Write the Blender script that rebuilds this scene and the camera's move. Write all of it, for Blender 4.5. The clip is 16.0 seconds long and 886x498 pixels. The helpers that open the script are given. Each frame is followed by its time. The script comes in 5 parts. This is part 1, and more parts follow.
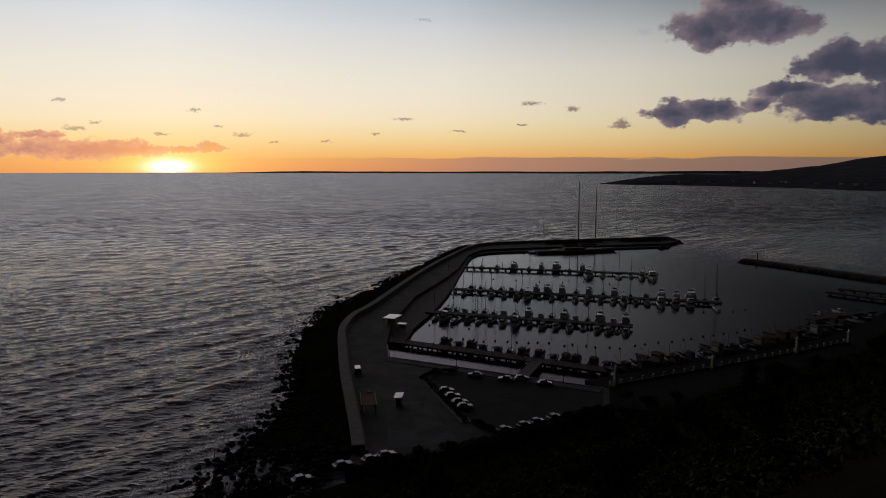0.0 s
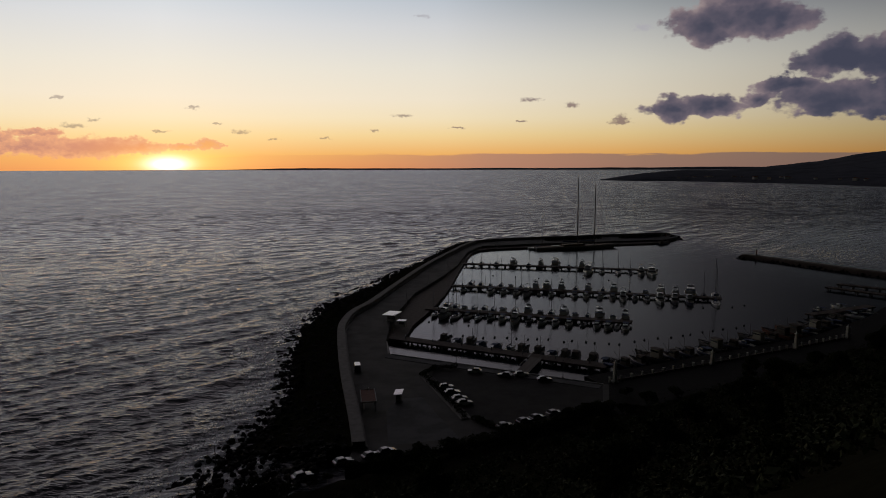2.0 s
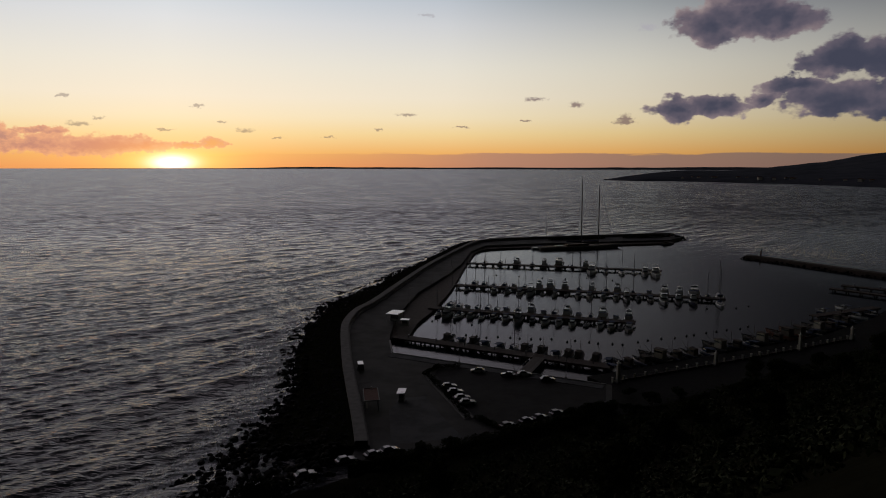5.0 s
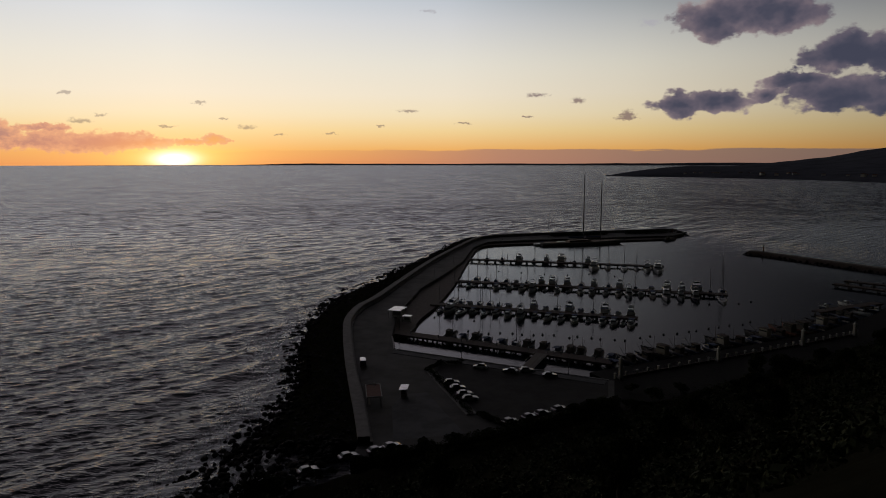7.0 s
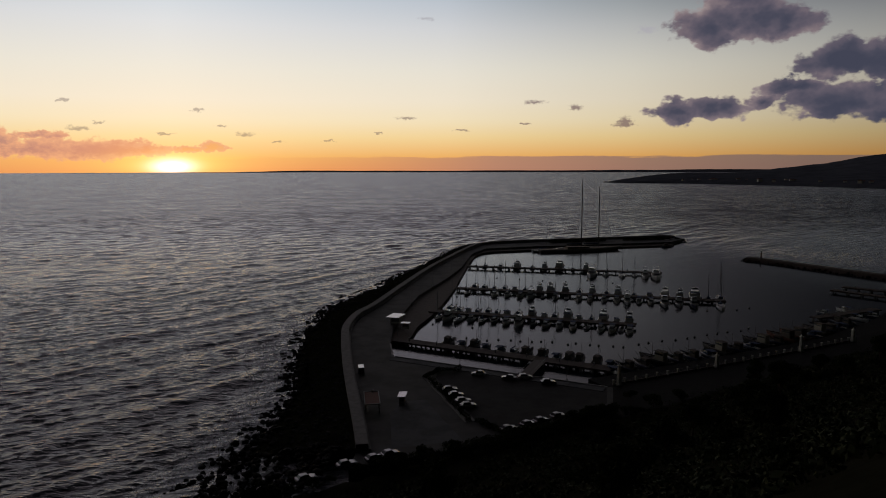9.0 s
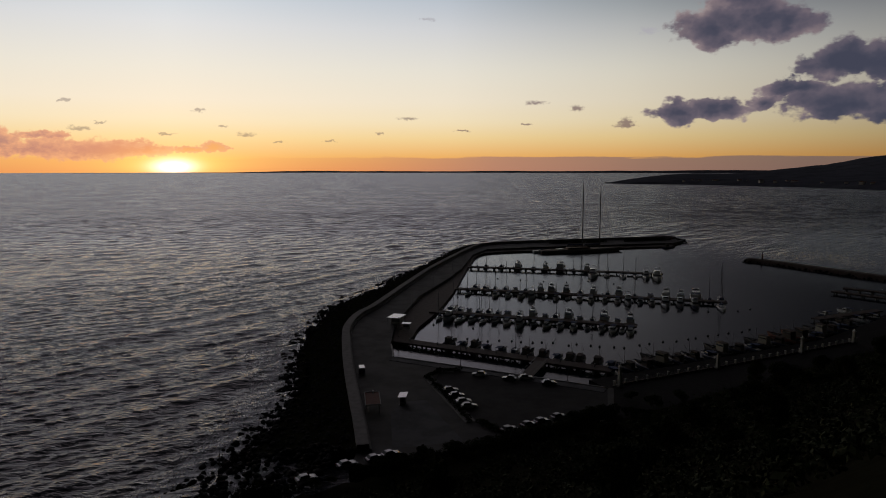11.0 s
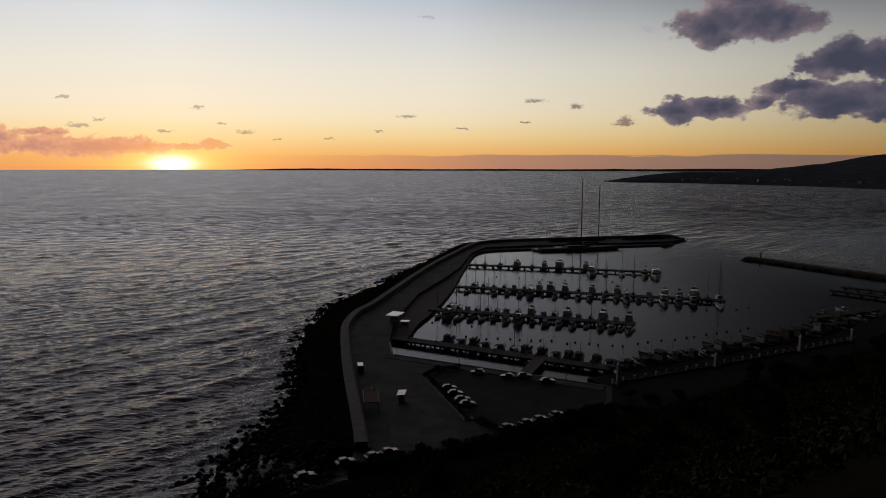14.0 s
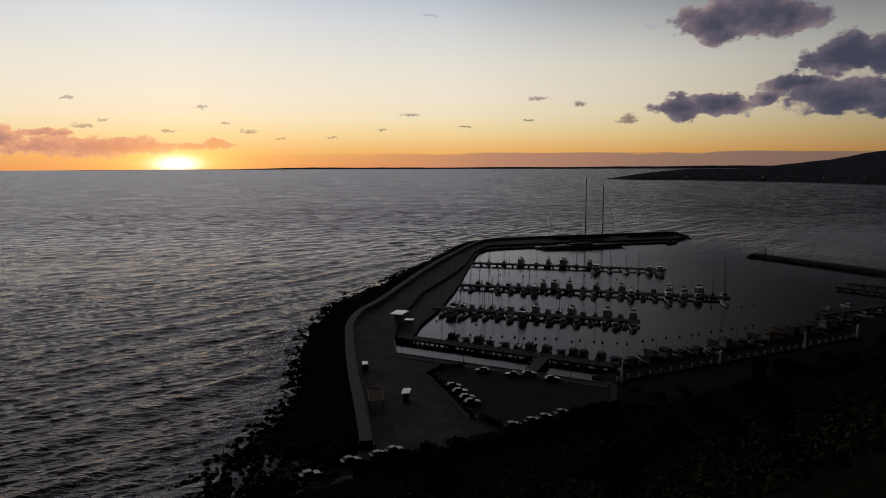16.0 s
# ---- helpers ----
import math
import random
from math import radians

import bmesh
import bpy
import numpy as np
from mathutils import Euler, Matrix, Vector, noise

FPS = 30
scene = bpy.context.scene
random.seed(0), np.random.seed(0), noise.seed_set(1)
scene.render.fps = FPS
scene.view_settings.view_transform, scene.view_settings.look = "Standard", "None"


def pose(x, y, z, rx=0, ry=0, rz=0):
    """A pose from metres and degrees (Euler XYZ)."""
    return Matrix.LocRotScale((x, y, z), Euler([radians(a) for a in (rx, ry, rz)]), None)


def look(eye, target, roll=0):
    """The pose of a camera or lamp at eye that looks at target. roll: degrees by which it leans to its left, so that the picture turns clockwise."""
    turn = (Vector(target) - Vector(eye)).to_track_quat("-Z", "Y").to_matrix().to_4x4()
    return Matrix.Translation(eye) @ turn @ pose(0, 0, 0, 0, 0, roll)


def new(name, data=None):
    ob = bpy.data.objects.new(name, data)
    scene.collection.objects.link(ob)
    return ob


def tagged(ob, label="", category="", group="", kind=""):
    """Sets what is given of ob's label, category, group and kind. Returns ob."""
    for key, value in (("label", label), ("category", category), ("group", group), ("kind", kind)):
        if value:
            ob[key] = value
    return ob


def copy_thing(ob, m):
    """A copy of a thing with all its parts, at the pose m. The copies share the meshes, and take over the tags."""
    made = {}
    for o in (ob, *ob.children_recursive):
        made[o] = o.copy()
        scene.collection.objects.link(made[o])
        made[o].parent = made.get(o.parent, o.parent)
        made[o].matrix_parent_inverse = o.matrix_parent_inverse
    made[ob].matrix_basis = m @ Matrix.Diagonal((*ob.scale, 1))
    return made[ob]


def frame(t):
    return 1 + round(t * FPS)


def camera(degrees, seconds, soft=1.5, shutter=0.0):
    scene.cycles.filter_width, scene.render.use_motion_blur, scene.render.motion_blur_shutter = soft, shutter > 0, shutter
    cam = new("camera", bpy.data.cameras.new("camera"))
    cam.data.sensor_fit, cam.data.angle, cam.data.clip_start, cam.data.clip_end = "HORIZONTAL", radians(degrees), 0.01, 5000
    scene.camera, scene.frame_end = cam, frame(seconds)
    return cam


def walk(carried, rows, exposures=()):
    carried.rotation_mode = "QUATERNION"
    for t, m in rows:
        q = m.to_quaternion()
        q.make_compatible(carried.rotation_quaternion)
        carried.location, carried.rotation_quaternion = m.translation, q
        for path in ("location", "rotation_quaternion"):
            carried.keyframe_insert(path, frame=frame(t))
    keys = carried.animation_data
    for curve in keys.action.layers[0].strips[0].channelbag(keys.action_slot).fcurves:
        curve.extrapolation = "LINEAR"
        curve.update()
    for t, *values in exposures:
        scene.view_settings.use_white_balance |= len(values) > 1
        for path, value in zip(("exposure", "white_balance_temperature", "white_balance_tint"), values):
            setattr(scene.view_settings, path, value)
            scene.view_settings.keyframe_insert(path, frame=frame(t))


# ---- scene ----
# ---- camera: hand-held on a hillside terrace, 64 m above the sea ----
cam = camera(65.4, 16.0, soft=1.0)
EYE = (0.0, 0.0, 64.0)
TURNS = [(0, 0, -7.1, 0.1), (0.5, -0.111, -7.213, 0.176), (1, 0.013, -7.365, 0.312), (1.5, -0.014, -7.316, 0.188),
         (2, -0.08, -7.377, 0.275), (2.5, -0.096, -7.304, 0.132), (3, -0.118, -7.183, 0.035), (3.5, 0.014, -7.305, -0.008),
         (4, 0.13, -7.221, 0.002), (6.5, 0.364, -7.824, 0.149), (7, 0.406, -7.743, 0.188), (7.5, 0.339, -7.649, 0.082),
         (8, 0.28, -7.366, 0.045), (8.5, 0.316, -7.194, 0.071), (9, 0.243, -7.177, 0.267), (11.5, 0.421, -7.092, 0.093),
         (12, 0.594, -7.034, 0.081), (12.5, 0.338, -7.151, 0.08), (13, 0.334, -7.169, 0.171), (13.5, 0.181, -7.248, 0.253),
         (14, 0.254, -7.307, 0.026), (14.5, 0.281, -7.238, 0.041), (15, 0.436, -7.299, -0.029), (15.5, 0.408, -7.238, 0.201),
         (16, 0.542, -7.441, 0.354)]
walk(cam, [(t, pose(*EYE, 90 + tilt, lean, turn)) for t, turn, tilt, lean in TURNS])


# ---- sky, sun ----
def lin(r, g, b):
    """Linear colour from 8-bit display values."""
    return tuple((c / 255 / 12.92) if c <= 10 else ((c / 255 + 0.055) / 1.055) ** 2.4 for c in (r, g, b))


class Nodes:
    """Short-hand for building node trees."""

    def __init__(self, tree):
        self.tree = tree
        tree.nodes.clear()

    def add(self, kind, **inputs):
        n = self.tree.nodes.new(kind)
        return n

    def plug(self, node, slot, value):
        if isinstance(value, bpy.types.NodeSocket):
            self.tree.links.new(value, node.inputs[slot])
        else:
            node.inputs[slot].default_value = value

    def math(self, op, a, b=None, c=None, clamp=False):
        n = self.add("ShaderNodeMath")
        n.operation, n.use_clamp = op, clamp
        for i, v in enumerate((a, b, c)):
            if v is not None:
                self.plug(n, i, v)
        return n.outputs[0]

    def vmath(self, op, a, b=None, out=0):
        n = self.add("ShaderNodeVectorMath")
        n.operation = op
        for i, v in enumerate((a, b)):
            if v is not None:
                self.plug(n, i, v)
        return n.outputs[out]

    def noise(self, vector, scale, detail=4.0, rough=0.55, out="Fac"):
        n = self.add("ShaderNodeTexNoise")
        if vector is not None:
            self.plug(n, "Vector", vector)
        self.plug(n, "Scale", scale), self.plug(n, "Detail", detail), self.plug(n, "Roughness", rough)
        return n.outputs[out]

    def step(self, v, lo, hi, a=0.0, b=1.0, smooth=True):
        n = self.add("ShaderNodeMapRange")
        n.interpolation_type = "SMOOTHSTEP" if smooth else "LINEAR"
        for i, x in enumerate((v, lo, hi, a, b)):
            self.plug(n, i, x)
        return n.outputs[0]

    def mix(self, f, a, b, blend="MIX"):
        n = self.add("ShaderNodeMix")
        n.data_type, n.blend_type = "RGBA", blend
        for slot, v in ((0, f), (6, a), (7, b)):
            if isinstance(v, tuple) and len(v) == 3:
                v = (*v, 1)
            self.plug(n, slot, v)
        return n.outputs[2]

    def ramp(self, f, stops):
        n = self.add("ShaderNodeValToRGB")
        cr = n.color_ramp
        while len(cr.elements) < len(stops):
            cr.elements.new(0.5)
        for e, (p, c) in zip(cr.elements, stops):
            e.position, e.color = p, (*c, 1)
        self.plug(n, 0, f)
        return n.outputs[0]

    def mapping(self, vector, scale):
        n = self.add("ShaderNodeMapping")
        self.plug(n, "Vector", vector)
        n.inputs["Scale"].default_value = scale
        return n.outputs[0]


SUN_AZ, SUN_EL = -21.5, 0.5     # degrees right of +y, degrees above the sea's edge


def make_sky():
    world = bpy.data.worlds.new("sunset_sky")
    scene.world = world
    world.use_nodes = True
    n = Nodes(world.node_tree)
    d = n.vmath("NORMALIZE", n.add("ShaderNodeTexCoord").outputs["Generated"])
    sep = n.add("ShaderNodeSeparateXYZ")
    n.plug(sep, 0, d)
    x, y, z = sep.outputs
    az = n.math("MULTIPLY", n.math("ARCTAN2", x, y), 57.2958)
    el = n.math("ADD", n.math("MULTIPLY", n.math("ARCSINE", z), 57.2958), 0.75)
    # colour by height, from the sea's edge to the zenith
    h = n.math("DIVIDE", el, 90.0, clamp=True)
    base = n.ramp(h, [(0.0, lin(245, 156, 88)), (0.012, lin(250, 184, 102)), (0.03, lin(253, 221, 158)), (0.045, lin(253, 235, 196)), (0.062, lin(250, 238, 214)),
                      (0.09, lin(241, 236, 222)), (0.125, lin(227, 229, 230)), (0.155, lin(206, 217, 227)), (0.20, lin(208, 203, 212)),
                      (0.30, lin(205, 191, 200)), (0.45, lin(147, 137, 147)), (0.65, lin(50, 50, 57)), (1.0, lin(25, 26, 32))])
    # dimmer away from the sunset
    off = n.math("ABSOLUTE", n.math("SUBTRACT", az, SUN_AZ))
    off = n.math("MINIMUM", off, n.math("SUBTRACT", 360.0, off))
    dim = n.ramp(n.math("DIVIDE", off, 180.0), [(0.0, (1, 1, 1)), (0.12, (0.92, 0.92, 0.93)), (0.2, (0.75, 0.752, 0.75)),
                                               (0.3, (0.43, 0.435, 0.445)), (0.38, (0.23, 0.245, 0.27)), (0.6, (0.08, 0.09, 0.11)), (1.0, (0.045, 0.055, 0.07))])
    sky = n.mix(1.0, base, dim, "MULTIPLY")
    sky = n.mix(n.step(el, 7.0, 17.0), sky, n.mix(1.0, n.mix(1.0, n.mix(1.0, sky, dim, "MULTIPLY"), dim, "MULTIPLY"), dim, "MULTIPLY"))
    # clear-air sky mixed in lightly
    nish = n.add("ShaderNodeTexSky")
    nish.sky_type, nish.sun_disc = "NISHITA", False
    nish.sun_elevation, nish.sun_rotation, nish.air_density, nish.dust_density = radians(1.2), radians(SUN_AZ), 1.2, 2.0
    dimmed = n.mix(1.0, nish.outputs[0], (0.1, 0.1, 0.1), "MULTIPLY")
    sky = n.mix(0.04, sky, dimmed)
    # glow round the sun
    du = n.math("SUBTRACT", az, SUN_AZ)
    dv = n.math("SUBTRACT", el, SUN_EL)

    def glow(wide, high):
        r2 = n.math("ADD", n.math("POWER", n.math("DIVIDE", du, wide), 2.0), n.math("POWER", n.math("DIVIDE", dv, high), 2.0))
        return n.math("POWER", 2.71828, n.math("MULTIPLY", r2, -1.0))

    def over(col, amount, tint):
        m = n.vmath("SCALE", tint)
        m.node.inputs["Scale"].default_value = 1.0
        n.plug(m.node, "Scale", amount)
        return n.mix(1.0, col, m, "ADD")

    # clouds: soft lumpy patches in azimuth and height
    uv = n.add("ShaderNodeCombineXYZ")
    n.plug(uv, 0, az), n.plug(uv, 1, el)
    def wander(scale, size, detail, rough=0.55):
        t = n.add("ShaderNodeTexNoise")
        n.plug(t, "Vector", n.mapping(uv.outputs[0], (1.0, 1.35, 1.0)))
        n.plug(t, "Scale", scale), n.plug(t, "Detail", detail), n.plug(t, "Roughness", rough)
        q = n.add("ShaderNodeSeparateXYZ")
        n.plug(q, 0, n.vmath("MULTIPLY", n.vmath("SUBTRACT", t.outputs["Color"], (0.5, 0.5, 0.5)), (size, size * 0.8, 0.0)))
        return q.outputs[0], q.outputs[1]

    fine = n.noise(n.mapping(uv.outputs[0], (1.0, 1.8, 1.0)), 1.5, 6.0, 0.6)
    wu, wv = wander(0.62, 1.9, 4.5, 0.5)
    big_u, big_v = n.math("ADD", az, wu), n.math("ADD", el, wv)
    wu, wv = wander(2.2, 1.5, 5.0)
    low_u, low_v = n.math("ADD", az, n.math("MULTIPLY", wu, 1.6)), n.math("ADD", el, n.math("MULTIPLY", wv, 0.6))
    wu, wv = wander(2.6, 1.1, 3.0, 0.55)
    small_u, small_v = n.math("ADD", az, n.math("MULTIPLY", wu, 1.6)), n.math("ADD", el, n.math("MULTIPLY", wv, 0.55))

    def cloud(u, v, a, b, base_cut, az, el):
        """Thickness of one cloud, centre (u, v), half-sizes a, b in degrees; its underside is flatter."""
        pu = n.math("DIVIDE", n.math("SUBTRACT", az, u), a)
        pv = n.math("DIVIDE", n.math("SUBTRACT", el, v), b)
        low = n.math("MULTIPLY", n.math("MINIMUM", pv, 0.0), 1.0 / base_cut)
        pv = n.math("ADD", n.math("MAXIMUM", pv, 0.0), low)
        r = n.math("SQRT", n.math("ADD", n.math("POWER", pu, 2.0), n.math("POWER", pv, 2.0)))
        return n.math("SUBTRACT", 1.0, r)

    def thickest(items):
        out = items[0]
        for i in items[1:]:
            out = n.math("MAXIMUM", out, i)
        return out

    DARK = DARK_CLOUDS
    PALE = PALE_CLOUDS
    ROSY = ROSY_CLOUDS
    # low bank right of the sun
    bank_v = n.math("ADD", el, n.math("MULTIPLY", n.math("SUBTRACT", n.noise(n.mapping(uv.outputs[0], (0.12, 1.6, 1)), 1.0, 5.0, 0.6), 0.5), 0.9))
    bank = n.math("MULTIPLY", n.step(bank_v, 1.1, 1.22, 1.0, 0.0), n.math("MULTIPLY", n.step(az, -15.0, 6.0, 0.2, 0.85), n.step(az, 28.0, 40.0, 1.0, 0.3)))
    sky = n.mix(bank, sky, n.ramp(n.math("DIVIDE", n.math("ADD", az, 20.0), 60.0), [(0, lin(240, 156, 104)), (0.4, lin(174, 128, 110)), (0.6, lin(136, 110, 102)), (0.8, lin(112, 96, 93)), (1.0, lin(94, 86, 88))]))
    sky = over(sky, n.math("MULTIPLY", glow(9.0, 2.4), 0.14), (1.0, 0.6, 0.25))
    def puffs(du, dv):
        """Heaped billows at three sizes, looked up a little aside."""
        at = n.add("ShaderNodeCombineXYZ")
        n.plug(at, 0, n.math("ADD", n.math("ADD", az, n.math("MULTIPLY", wu, 0.35)), du)), n.plug(at, 1, n.math("MULTIPLY", n.math("ADD", n.math("ADD", el, n.math("MULTIPLY", wv, 0.35)), dv), 1.3))
        total = 0.0
        for scale, weight in ((0.5, 0.6), (1.15, 0.34), (2.6, 0.17)):
            t = n.add("ShaderNodeTexVoronoi")
            t.feature = "SMOOTH_F1"
            n.plug(t, "Vector", at.outputs[0]), n.plug(t, "Scale", scale), n.plug(t, "Smoothness", 0.45)
            total = n.math("ADD", n.math("MULTIPLY", n.math("SUBTRACT", 0.45, t.outputs["Distance"]), weight), total)
        return total

    heap = puffs(0.0, 0.0)
    rosy = n.math("ADD", thickest([cloud(*c, low_u, low_v) for c in ROSY]), n.math("MULTIPLY", heap, 0.9))
    warm = n.ramp(n.math("DIVIDE", n.math("ADD", az, 34.0), 16.0), [(0, lin(166, 116, 118)), (0.35, lin(206, 134, 118)), (0.65, lin(234, 148, 108)), (1.0, lin(246, 170, 100))])
    sky = n.mix(n.math("MULTIPLY", n.step(rosy, 0.0, 0.25), 0.85), sky, n.mix(n.step(n.math("ADD", rosy, n.math("SUBTRACT", fine, 0.5)), 0.0, 0.8), lin(240, 168, 128), warm))
    pale = thickest([cloud(*c, small_u, small_v) for c in PALE])
    sky = n.mix(n.math("MULTIPLY", n.step(pale, 0.1, 0.75), n.step(az, -12.0, 8.0, 0.55, 0.85)), sky, n.mix(n.step(el, 4.5, 9.0), lin(126, 105, 102), lin(172, 170, 176)))
    dark = thickest([cloud(*c, big_u, big_v) for c in DARK])

    relief = n.math("SUBTRACT", heap, puffs(-0.4, 0.3))
    body = n.noise(n.mapping(uv.outputs[0], (1.0, 1.4, 1.0)), 0.33, 3.0, 0.5)
    dense = n.math("ADD", dark, n.math("MULTIPLY", heap, 0.75))
    tone = n.math("ADD", n.math("ADD", dense, n.math("MULTIPLY", relief, -0.9)), n.math("ADD", n.math("MULTIPLY", n.math("SUBTRACT", body, 0.5), 1.3), n.step(az, 21.0, 31.0, -0.08, 0.3)))
    # thin rims and the billows turned to the sunset are paler and warmer than the dense middles
    shade = n.ramp(n.step(tone, -0.25, 1.05, smooth=False), [(0.0, lin(156, 141, 141)), (0.25, lin(126, 113, 119)), (0.5, lin(98, 91, 103)), (0.8, lin(74, 74, 89)), (1.0, lin(66, 68, 84))])
    sky = n.mix(n.step(n.math("ADD", dense, n.math("MULTIPLY", n.math("SUBTRACT", fine, 0.5), 0.35)), 0.0, 0.24), sky, shade)
    sky = over(sky, n.math("MULTIPLY", glow(6.0, 1.0), 0.3), (0.5, 0.5, 0.02))
    sky = over(sky, n.math("MULTIPLY", glow(3.0, 1.0), 0.45), (0.9, 0.62, 0.12))
    sky = over(sky, n.math("MULTIPLY", glow(1.4, 0.52), 1.5), (0.4, 0.62, 0.9))
    bg = n.add("ShaderNodeBackground")
    n.plug(bg, 0, sky), n.plug(bg, 1, 1.0)
    out = n.add("ShaderNodeOutputWorld")
    n.plug(out, 0, bg.outputs[0])


# centre azimuth, height, half-width, half-height in degrees, flatness of the base
DARK_CLOUDS = [(22.6, 10.8, 5.4, 2.4, 0.7), (20.4, 10.5, 3.2, 2.0, 0.8), (22.3, 12.6, 3.4, 2.4, 0.8), (25.4, 10.6, 3.2, 1.6, 0.8), (18.3, 4.5, 2.7, 1.1, 0.9), (21.0, 4.6, 3.0, 1.15, 0.9),
               (29.2, 4.9, 5.2, 1.9, 0.75), (33.5, 4.9, 5.2, 2.2, 0.75), (29.2, 7.5, 3.2, 2.2, 0.6), (32.4, 7.4, 3.2, 2.2, 0.7), (26.2, 6.0, 2.9, 0.75, 0.9),
               (24.4, 5.0, 1.5, 0.9, 0.8)]
PALE_CLOUDS = [(14.3, 3.6, 1.1, 0.7, 0.35), (14.3, 3.8, 0.7, 0.75, 0.4), (-3.2, 4.3, 1.1, 0.25, 0.8), (10.5, 5.0, 0.8, 0.35, 0.8), (7.2, 5.5, 1.2, 0.25, 0.9),
               (-9.5, 2.5, 0.6, 0.16, 0.8), (-13.5, 2.4, 0.6, 0.16, 0.8), (-16.1, 3.0, 1.1, 0.28, 0.8), (-19.5, 4.8, 0.6, 0.25, 0.8), (-22.0, 3.0, 0.9, 0.16, 0.8),
               (-27.8, 3.3, 1.1, 0.28, 0.8), (-28.6, 5.3, 0.5, 0.25, 0.8), (-26.3, 3.75, 0.6, 0.16, 0.8), (-17.9, 3.6, 0.6, 0.16, 0.8), (-5.5, 3.1, 0.5, 0.16, 0.8),
               (15.8, 10.7, 1.1, 0.45, 0.8), (-1.5, 12.0, 0.9, 0.2, 0.8), (1.2, 3.3, 0.7, 0.16, 0.8), (6.5, 3.8, 0.6, 0.16, 0.8)]
ROSY_CLOUDS = [(-26.5, 1.75, 5.6, 1.0, 0.9), (-24.0, 1.7, 4.0, 0.7, 0.9), (-31.0, 1.8, 4.0, 1.0, 0.9), (-33.5, 2.4, 3.6, 1.3, 0.9), (-30.5, 2.8, 2.6, 0.4, 0.9), (-18.6, 1.95, 1.2, 0.5, 0.8), (-20.5, 1.8, 1.6, 0.4, 0.8)]
make_sky()

sun = new("sun", bpy.data.lights.new("sun", "SUN"))
sun.data.energy, sun.data.angle, sun.data.color = 0.004, radians(12), (1.0, 0.55, 0.25)
sun.matrix_world = look((0, 0, 0), (-math.sin(radians(SUN_AZ)), -math.cos(radians(SUN_AZ)), -math.tan(radians(1.2))))


# ---- materials ----
def surface(name, colour, rough=0.8, metal=0.0, vary=0.25, size=0.6, bump=0.3, bump_size=0.08, tint=None, coat=0.0, spread=0.0, spec=0.5):
    """A plain surface with two scales of variation and fine relief; sizes in metres. spread: object-to-object difference."""
    m = bpy.data.materials.new(name)
    m.use_nodes = True
    n = Nodes(m.node_tree)
    co = n.add("ShaderNodeTexCoord").outputs["Object"]
    big = n.noise(co, 1.0 / size, 5.0, 0.6)
    small = n.noise(co, 1.0 / bump_size, 3.0, 0.6)
    other = tint or tuple(c * 0.55 for c in colour)
    col = n.mix(n.step(big, 0.35, 0.7), colour, n.mix(vary * 2 if vary < 0.5 else 1.0, colour, other))
    col = n.mix(n.math("MULTIPLY", small, vary), col, tuple(c * 0.6 for c in colour))
    if spread:
        r = n.add("ShaderNodeObjectInfo").outputs["Random"]
        col = n.mix(1.0, col, n.ramp(r, [(0, (1 - spread,) * 3), (1, (1 + spread * 0.4,) * 3)]), "MULTIPLY")
    p = n.add("ShaderNodeBsdfPrincipled")
    n.plug(p, "Base Color", col)
    n.plug(p, "Roughness", n.math("ADD", rough - 0.08, n.math("MULTIPLY", big, 0.16), clamp=True))
    n.plug(p, "Metallic", metal)
    n.plug(p, "Coat Weight", coat)
    n.plug(p, "Specular IOR Level", spec)
    if bump:
        b = n.add("ShaderNodeBump")
        n.plug(b, "Strength", bump), n.plug(b, "Distance", bump_size * 0.4)
        n.plug(b, "Height", n.math("ADD", small, n.math("MULTIPLY", big, 1.5)))
        n.plug(p, "Normal", b.outputs[0])
    o = n.add("ShaderNodeOutputMaterial")
    n.plug(o, 0, p.outputs[0])
    return m


